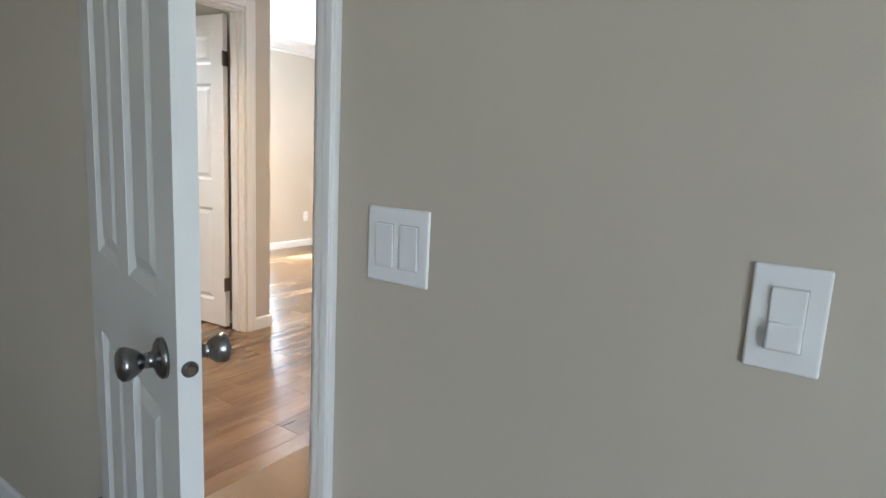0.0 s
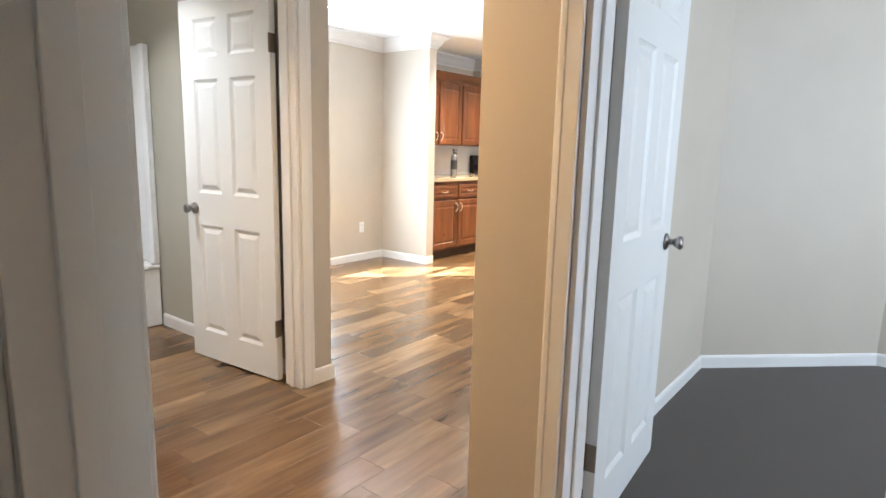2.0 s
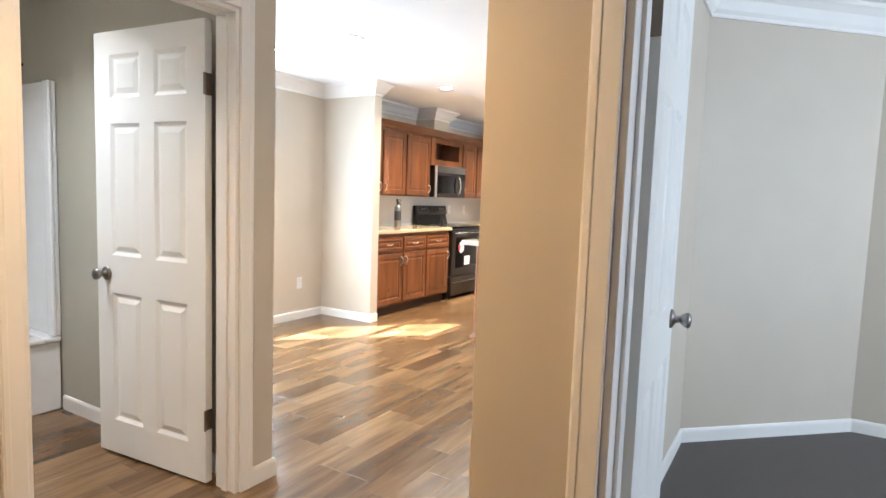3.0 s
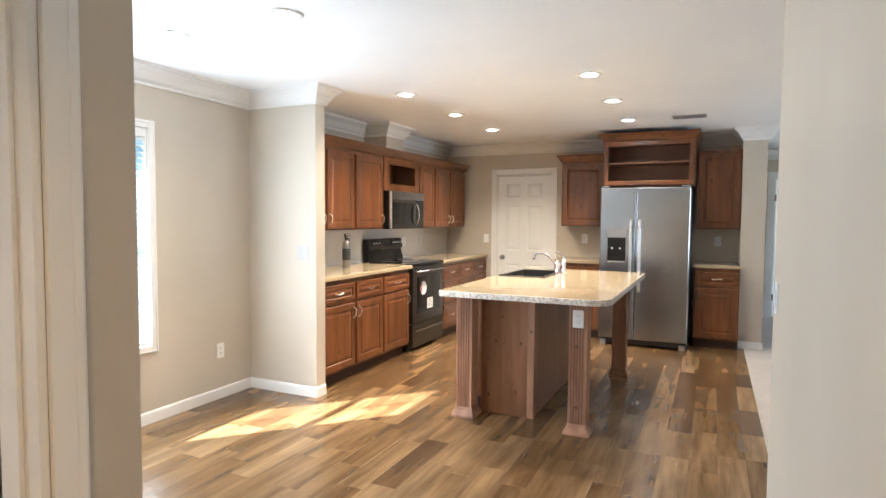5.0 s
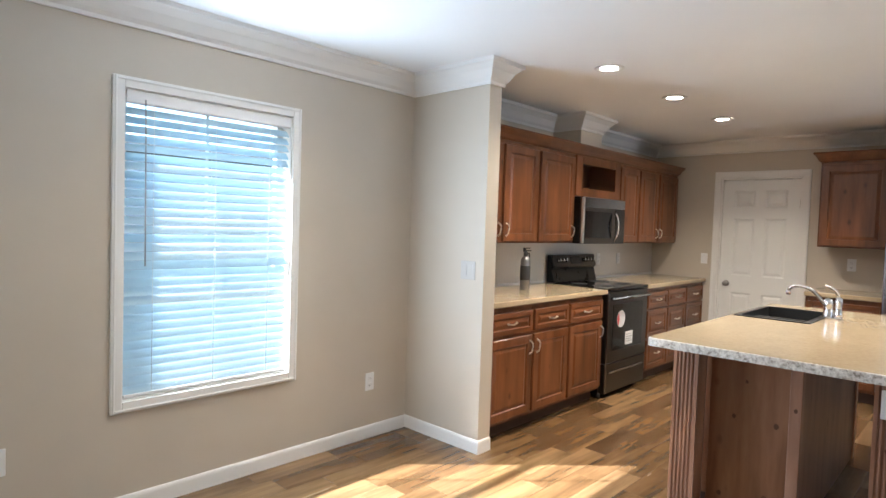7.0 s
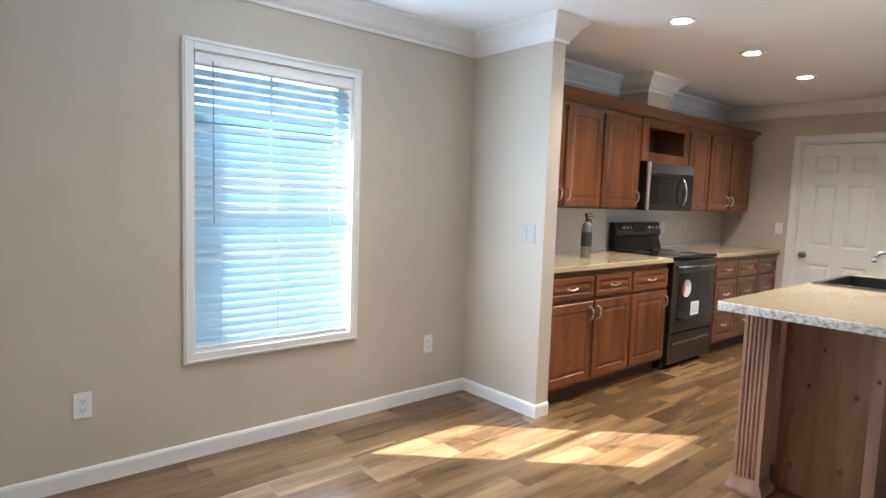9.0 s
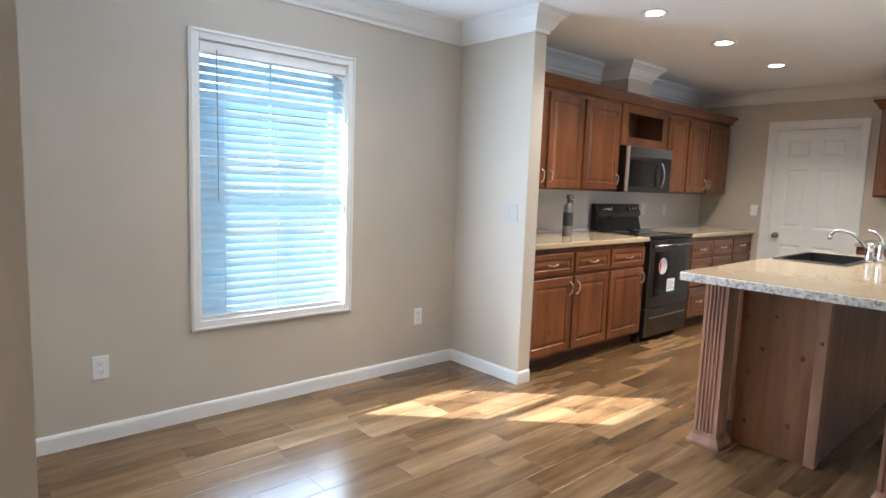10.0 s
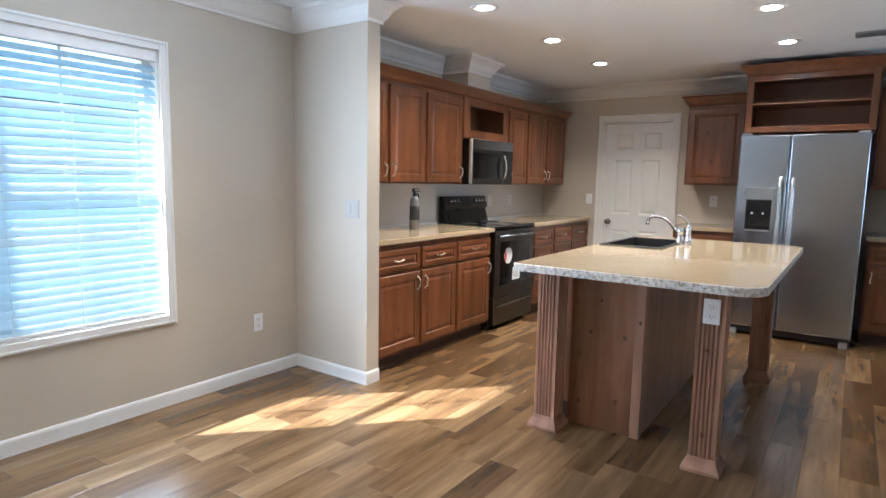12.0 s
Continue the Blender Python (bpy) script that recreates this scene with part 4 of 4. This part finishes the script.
soft(part("door", boxes((1.757, 1.845, 0.305, 0.90, 0.11, 0.875)), PLASTIC, dw), 0.006)
part("control_strip", boxes((1.753, 1.757, 0.315, 0.89, 0.77, 0.865)), PLASTIC, dw)

# worktop with rounded corners, and the sink let into it
SX0, SX1, SY0, SY1 = 1.812, 2.19, 1.03, 1.68


def rounded(x0, x1, y0, y1, radii, n=8):
    pts = []
    for (cx, cy, a0), r in zip(((x0, y0, 180), (x1, y0, 270), (x1, y1, 0), (x0, y1, 90)), radii):
        ox, oy = cx + (r if cx == x0 else -r), cy + (r if cy == y0 else -r)
        for i in range(n + 1):
            a = radians(a0 + 90 * i / n)
            pts.append((ox + r * math.cos(a), oy + r * math.sin(a)))
    return pts


def island_top():
    outer = rounded(1.775, 2.90, -0.145, 1.93, (0.035, 0.13, 0.10, 0.035))
    inner = rounded(SX0, SX1, SY0, SY1, (0.03, 0.03, 0.03, 0.03))
    bm = bmesh.new()
    z0, z1, e = 0.887, 0.925, 0.005
    n = len(outer)

    def ring(pts, z, sh):
        out = []
        for i, (x, y) in enumerate(pts):
            a, b = Vector(pts[i - 1]), Vector(pts[(i + 1) % len(pts)])
            t = (b - a).normalized()
            out.append(bm.verts.new((x - t.y * sh, y + t.x * sh, z)))
        return out
    eb = bmesh.new()
    r = [ring(outer, z0, 0), ring(outer, z1 - e, 0), ring(outer, z1 - 0.0015, e * 0.35), ring(outer, z1, e)]
    q = [ring(inner, z1, 0), ring(inner, z0, 0)]
    for u, v in list(zip(r, r[1:])):
        for i in range(n):
            eb.faces.new([eb.verts.new(p.co) for p in (u[i], u[(i + 1) % n], v[(i + 1) % n], v[i])])
    for i in range(n):
        bm.faces.new((r[-1][i], r[-1][(i + 1) % n], q[0][(i + 1) % n], q[0][i]))
        bm.faces.new((q[0][i], q[0][(i + 1) % n], q[1][(i + 1) % n], q[1][i]))
        bm.faces.new((q[1][i], q[1][(i + 1) % n], r[0][(i + 1) % n], r[0][i]))
    bmesh.ops.recalc_face_normals(bm, faces=bm.faces[:])
    bmesh.ops.remove_doubles(eb, verts=eb.verts[:], dist=1e-5)
    bmesh.ops.recalc_face_normals(eb, faces=eb.faces[:])
    ob = thing("island_worktop", "beige speckled island worktop with rounded corners", "countertop")
    part("surface", bm, COUNTER, ob)
    part("edge_band", eb, CEDGE, ob, "grey-white mottled edge band")
    return ob


island_top()


def sink():
    c = thing("sink", "dark composite double-bowl sink let into the island", "sink")
    x0, x1, y0, y1 = SX0, SX1, SY0, SY1
    rim = [(x0 - 0.012, x1 + 0.012, y0 - 0.012, y0 + 0.02), (x0 - 0.012, x1 + 0.012, y1 - 0.02, y1 + 0.012)]
    bs = [(a, b, cc, d, 0.9255, 0.932) for a, b, cc, d in rim]
    bs += [(x0 - 0.012, x0 + 0.02, y0 + 0.02, y1 - 0.02, 0.9255, 0.932), (x1 - 0.02, x1 + 0.012, y0 + 0.02, y1 - 0.02, 0.9255, 0.932)]
    soft(part("rim", boxes(*bs), SINKM, c), 0.002)
    m = (y0 + y1) / 2
    part("basin_floor", boxes((x0 + 0.005, x1 - 0.005, y0 + 0.005, y1 - 0.005, 0.73, 0.74)), SINKM, c)
    for b in ((x0 + 0.005, x0 + 0.015, y0 + 0.005, y1 - 0.005), (x1 - 0.015, x1 - 0.005, y0 + 0.005, y1 - 0.005), (x0 + 0.015, x1 - 0.015, y0 + 0.005, y0 + 0.015), (x0 + 0.015, x1 - 0.015, y1 - 0.015, y1 - 0.005)):
        part("basin_wall", boxes((*b, 0.74, 0.925)), SINKM, c)
    soft(part("divider", boxes((x0 + 0.015, x1 - 0.015, m - 0.012, m + 0.012, 0.74, 0.90)), SINKM, c), 0.004)
    for y in ((y0 + m) / 2, (y1 + m) / 2):
        part("drain", lathe([(0.045, 0.0), (0.045, 0.002), (0.036, 0.003), (0.030, 0.001)], 24, "z", ((x0 + x1) / 2, y, 0.7402)), NICKEL, c, "round metal drain", True)
    return c


sink()


def faucet():
    c = thing("faucet", "chrome kitchen faucet with curved spout and lever", "faucet", pose(2.215, 1.40, 0.925))
    part("base_plate", prism(rounded(-0.045, 0.085, -0.032, 0.032, (0.03,) * 4), 0, 0.009), CHROME, c)
    part("body", lathe([(0.030, 0.008), (0.027, 0.02), (0.024, 0.05), (0.026, 0.085), (0.027, 0.10), (0.021, 0.118), (0.006, 0.124)], 28), CHROME, c, "", True)
    pts = [(-0.012, 0, 0.075), (-0.045, -0.004, 0.118), (-0.078, -0.008, 0.155), (-0.10, -0.010, 0.171), (-0.13, -0.012, 0.181), (-0.165, -0.014, 0.186), (-0.192, -0.016, 0.180), (-0.208, -0.017, 0.165), (-0.213, -0.017, 0.145)]
    sp = part("spout", tube(pts, 0.0105, 12), CHROME, c, "", True)
    part("aerator", lathe([(0.013, 0.0), (0.014, -0.004), (0.014, -0.022), (0.011, -0.026)], 18, "z", (-0.213, -0.017, 0.150)), CHROME, sp, "", True)
    part("handle_hub", lathe([(0.022, 0.008), (0.020, 0.03), (0.018, 0.07), (0.021, 0.105), (0.020, 0.125), (0.008, 0.136)], 24, "z", (0.052, 0.0, 0.0)), CHROME, c, "", True)
    part("lever", tube([(0.052, 0, 0.12), (0.049, -0.002, 0.142), (0.038, -0.004, 0.166), (0.018, -0.006, 0.184), (-0.006, -0.008, 0.195), (-0.022, -0.009, 0.198)], 0.0085, 10), CHROME, c, "", True)
    part("soap_cap", lathe([(0.016, 0), (0.016, 0.004), (0.010, 0.02), (0.004, 0.022)], 20, "z", (0.01, 0.11, 0)), CHROME, c, "", True)
    return c


faucet()


def extinguisher():
    c = thing("fire_extinguisher", "small silver-grey fire extinguisher standing on the counter", "extinguisher", pose(0.27, 0.99, 0.925))
    part("cylinder", lathe([(0.036, 0), (0.040, 0.006), (0.040, 0.225), (0.036, 0.245), (0.022, 0.262), (0.016, 0.268)], 28), EXTM, c, "", True)
    part("label_band", lathe([(0.0404, 0.08), (0.0407, 0.081), (0.0407, 0.19), (0.0404, 0.191)], 28), DARK, c, "dark printed label", True)
    part("valve", lathe([(0.016, 0.265), (0.018, 0.285), (0.012, 0.30), (0.008, 0.305)], 16), DARK, c, "", True)
    part("handle", boxes((-0.012, 0.012, -0.02, 0.055, 0.305, 0.313), (-0.010, 0.010, -0.02, 0.045, 0.325, 0.332), (-0.010, 0.010, -0.022, -0.012, 0.30, 0.332)), DARK, c)
    part("hose", tube([(0.0, 0.015, 0.29), (0.0, 0.045, 0.285), (0.0, 0.052, 0.24), (0.0, 0.048, 0.15)], 0.006, 8), DARK, c, "", True)
    return c


extinguisher()


# ---- ceiling lights and vents ----
def can_light(x, y, power, tint=(1.0, 0.84, 0.64)):
    c = thing("recessed_light", "white recessed ceiling light, switched on", "ceiling light", pose(x, y, H), "recessed ceiling lights")
    prof = [(0.050, 0.0), (0.090, 0.0), (0.090, -0.004), (0.083, -0.009), (0.052, -0.005)]
    bm = bmesh.new()
    rings = []
    for r, z in prof + prof[:1]:
        rings.append([bm.verts.new((r * math.cos(2 * math.pi * i / 36), r * math.sin(2 * math.pi * i / 36), z)) for i in range(36)])
    for u, v in zip(rings, rings[1:]):
        for i in range(36):
            bm.faces.new((u[i], u[(i + 1) % 36], v[(i + 1) % 36], v[i]))
    bmesh.ops.remove_doubles(bm, verts=bm.verts[:], dist=1e-5)
    bmesh.ops.recalc_face_normals(bm, faces=bm.faces[:])
    part("trim_ring", bm, TRIM, c, "", True)
    bm = bmesh.new()
    cyl_bm(bm, (0, 0, -0.002), 0.052, 0.052, 0.004, "z", 36)
    part("lens", bm, LAMPGLOW, c, "glowing warm-white lens")
    lamp("recessed_lamp", "AREA", look((x, y, H - 0.012), (x, y, 0), 0), power, tint, 0.14, None, 125)


for x, y in ((0.71, -1.33), (1.50, -1.335)):
    can_light(x, y, 0.7)
for y in (0.544, 1.543, 2.577):
    can_light(1.155, y, 2.5)
for y in (0.471, 1.445, 2.477):
    can_light(2.64, y, 1.3)
# unseen hall and bathroom lights, added to brighten the walls and door there
can_light(3.15, -4.0, 1.25, (1.0, 0.60, 0.24))
can_light(1.35, -3.75, 1.15, (0.95, 0.97, 1.0))


def vent(x, y, sx, sy):
    c = thing("ceiling_vent", "white slatted ceiling air vent", "vent", pose(x, y, H))
    part("frame", boxes((-sx, sx, -sy, -sy + 0.02, -0.008, 0), (-sx, sx, sy - 0.02, sy, -0.008, 0), (-sx, -sx + 0.02, -sy + 0.02, sy - 0.02, -0.008, 0), (sx - 0.02, sx, -sy + 0.02, sy - 0.02, -0.008, 0)), GREY, c)
    # dark sheet in place of the shaded duct behind the slats
    part("backing", boxes((-sx + 0.02, sx - 0.02, -sy + 0.02, sy - 0.02, -0.002, 0)), DARK, c)
    n = 7
    for i in range(n):
        y0 = -sy + 0.024 + (2 * sy - 0.05) * i / (n - 1)
        s = part("slat", boxes((-sx + 0.02, sx - 0.02, -0.006, 0.006, -0.001, 0.0005)), GREY, c)
        s.matrix_local = pose(0, y0, -0.006, 35, 0, 0)


vent(3.21, 2.49, 0.15, 0.085)
vent(4.5, 3.85, 0.15, 0.085)


# ---- plates on the walls ----
def plate(name, label, m, w=0.072, h=0.116, kind="outlet", gangs=1, material=PLASTIC):
    """A cover plate: local x across, z up, its back at y = 0, its face towards -y."""
    c = thing(name, label, "wall plate", m)
    soft(part("plate", boxes((-w / 2, w / 2, -0.006, 0, -h / 2, h / 2)), material, c), 0.003, 3)
    for g in range(gangs):
        x = (g - (gangs - 1) / 2) * 0.046
        if kind == "outlet":
            for z in (-0.021, 0.021):
                o = soft(part("socket", boxes((x - 0.0165, x + 0.0165, -0.008, -0.0055, z - 0.014, z + 0.014)), PLASTIC, c), 0.002)
                # raised dark bars in place of the shaded slot holes
                part("slots", boxes((x - 0.008, x - 0.006, -0.0085, -0.0078, z - 0.004, z + 0.006), (x + 0.006, x + 0.008, -0.0085, -0.0078, z - 0.004, z + 0.006), (x - 0.002, x + 0.002, -0.0085, -0.0078, z - 0.011, z - 0.007)), DARK, o)
        else:
            # raised grey strip paints the shade of the groove round the rocker
            part("gap", boxes((x - 0.0175, x + 0.0175, -0.0064, -0.0058, -0.0345, 0.0345)), GAPGREY, c)
            r = soft(part("rocker", boxes((x - 0.0165, x + 0.0165, -0.0095, -0.006, -0.0335, 0.0335)), material, c), 0.002)
            r.rotation_euler = (radians(2.5), 0, 0)
    return c


EAST = lambda y, z, x=0.0: pose(x, y, z, 0, 0, 90)   # on a wall that faces +x
plate("electrical_outlet", "white double outlet on the beige wall below the window", EAST(-2.30, 0.37))
plate("electrical_outlet", "white double outlet on the beige wall near the corner", EAST(-0.33, 0.372))
for y in (0.62, 2.62, 3.05):
    plate("electrical_outlet", "white double outlet on the backsplash", EAST(y, 1.12, 0.003))
plate("light_switch", "off-white double rocker switch on the short wall", pose(0.54, 0, 1.135), 0.118, kind="switch", gangs=2, material=ALMOND)
plate("light_switch", "white double rocker switch beside the door casing", pose(4.890, -4.68, 1.08), 0.116, kind="switch", gangs=2)
dim = plate("dimmer_switch", "white dimmer with raised lower paddle on the wall", pose(5.404, -4.68, 1.070), 0.071, 0.113, kind="switch")
soft(part("paddle", boxes((-0.0165, 0.0165, -0.016, -0.008, -0.032, -0.002)), PLASTIC, dim), 0.003, 3)
plate("light_switch", "white rocker switch at the wall end", pose(3.668, -1.20, 1.12, 0, 0, -90), kind="switch")
plate("light_switch", "white rocker switch beside the kitchen door", pose(0.60, 3.896, 1.14), kind="switch")
plate("electrical_outlet", "white outlet on the wall beside the refrigerator", pose(1.95, 3.896, 1.16))
plate("electrical_outlet", "white outlet on the wall beside the refrigerator", pose(3.50, 3.896, 1.16))
plate("electrical_outlet", "white double outlet on the island post", pose(2.672, 0.094, 0.765))

al = thing("wall_alarm", "beige wall-mounted sensor with grey lower cover", "alarm", pose(3.668, -2.90, 1.62, 0, 0, -90))
soft(part("housing", boxes((-0.045, 0.045, -0.05, 0, 0.0, 0.17)), BEIGEP, al), 0.010, 3)
soft(part("cover", boxes((-0.045, 0.045, -0.055, 0, -0.03, -0.001)), GREY, al), 0.010, 3)
for i in range(6):
    part("louvre", boxes((-0.03, 0.03, -0.052, -0.049, 0.03 + 0.016 * i, 0.036 + 0.016 * i)), GREY, al)


# ---- bathroom ----
def bathtub():
    c = thing("bathtub", "white acrylic tub and shower surround", "bathtub")
    soft(part("apron", boxes((0.69, 0.74, -4.45, -2.945, 0.0, 0.40)), TUB, c), 0.008, 3)
    soft(part("rim", boxes((0.05, 0.755, -3.03, -2.945, 0.40, 0.43), (0.65, 0.755, -4.45, -3.03, 0.40, 0.43), (0.05, 0.12, -4.45, -3.03, 0.40, 0.43)), TUB, c), 0.010, 3)
    part("basin", boxes((0.05, 0.69, -4.45, -2.95, 0.05, 0.08), (0.07, 0.12, -4.45, -2.99, 0.08, 0.40), (0.12, 0.69, -3.03, -2.97, 0.08, 0.40)), TUB, c)
    soft(part("end_wall", boxes((0.03, 0.74, -2.965, -2.937, 0.43, 1.87), (0.68, 0.75, -2.985, -2.965, 0.43, 1.87)), TUB, c), 0.010, 3)
    soft(part("back_wall", boxes((0.006, 0.035, -4.45, -2.965, 0.43, 1.87)), TUB, c), 0.008, 3)
    part("spout", tube([(0.36, -2.96, 0.52), (0.36, -3.06, 0.52), (0.36, -3.09, 0.505)], 0.018, 12), CHROME, c, "chrome tub spout", True)
    part("valve", lathe([(0.075, 0), (0.075, -0.006), (0.03, -0.015), (0.025, -0.05), (0.032, -0.06), (0.030, -0.08), (0.01, -0.085)], 28, "y", (0.33, -2.965, 0.68)), CHROME, c, "round chrome valve", True)
    part("shower_arm", tube([(0.36, -2.935, 1.99), (0.36, -3.02, 2.00), (0.36, -3.10, 1.96)], 0.010, 10), NICKEL, c, "shower arm", True)
    part("shower_head", lathe([(0.012, 0), (0.016, -0.02), (0.034, -0.05), (0.034, -0.058)], 20, "z", (0.36, -3.11, 1.965)), NICKEL, c, "", True)
    return c


bathtub()


# ---- floor planks ----
def planks():
    rng = random.Random(11)
    pw = 0.1525
    meshes = {}

    def mesh_of(w, l):
        key = (round(w, 3), round(l, 3))
        if key not in meshes:
            bm = bmesh.new()
            e = 0.0016
            lo = [bm.verts.new(p) for p in ((0, 0, -0.011), (w, 0, -0.011), (w, l, -0.011), (0, l, -0.011))]
            md = [bm.verts.new((v.co.x, v.co.y, -0.0005)) for v in lo]
            hi = [bm.verts.new(p) for p in ((e, e, 0), (w - e, e, 0), (w - e, l - e, 0), (e, l - e, 0))]
            for u, v in ((lo, md), (md, hi)):
                for i in range(4):
                    bm.faces.new((u[i], u[(i + 1) % 4], v[(i + 1) % 4], v[i]))
            bm.faces.new(hi)
            me = bpy.data.meshes.new("plank")
            bmesh.ops.recalc_face_normals(bm, faces=bm.faces[:])
            bm.to_mesh(me)
            bm.free()
            me.materials.append(PLANK)
            meshes[key] = me
        return meshes[key]
    base = thing("plank_floor", "brown wood-look vinyl plank floor with varied boards", "floor")
    base["kind"] = "structure"
    x = 0.0
    while x < 3.78:
        w = min(pw, 3.785 - x)
        y1 = 3.90 if x < 3.6 else 3.486
        y = -4.58 if x > 0.6 else -2.95
        first = rng.choice((0.15, 0.23, 0.30, 0.38, 0.46))
        while y < y1 - 0.02:
            l = min(first or rng.choice((0.457, 0.533, 0.61, 0.686)), y1 - y)
            first = 0
            if not (x < 0.44 and y > 0.12):
                o = new("plank", mesh_of(w - 0.0006, l - 0.0006))
                o.parent = base
                o.location = (x, y, 0)
            y += l
        x += w


planks()
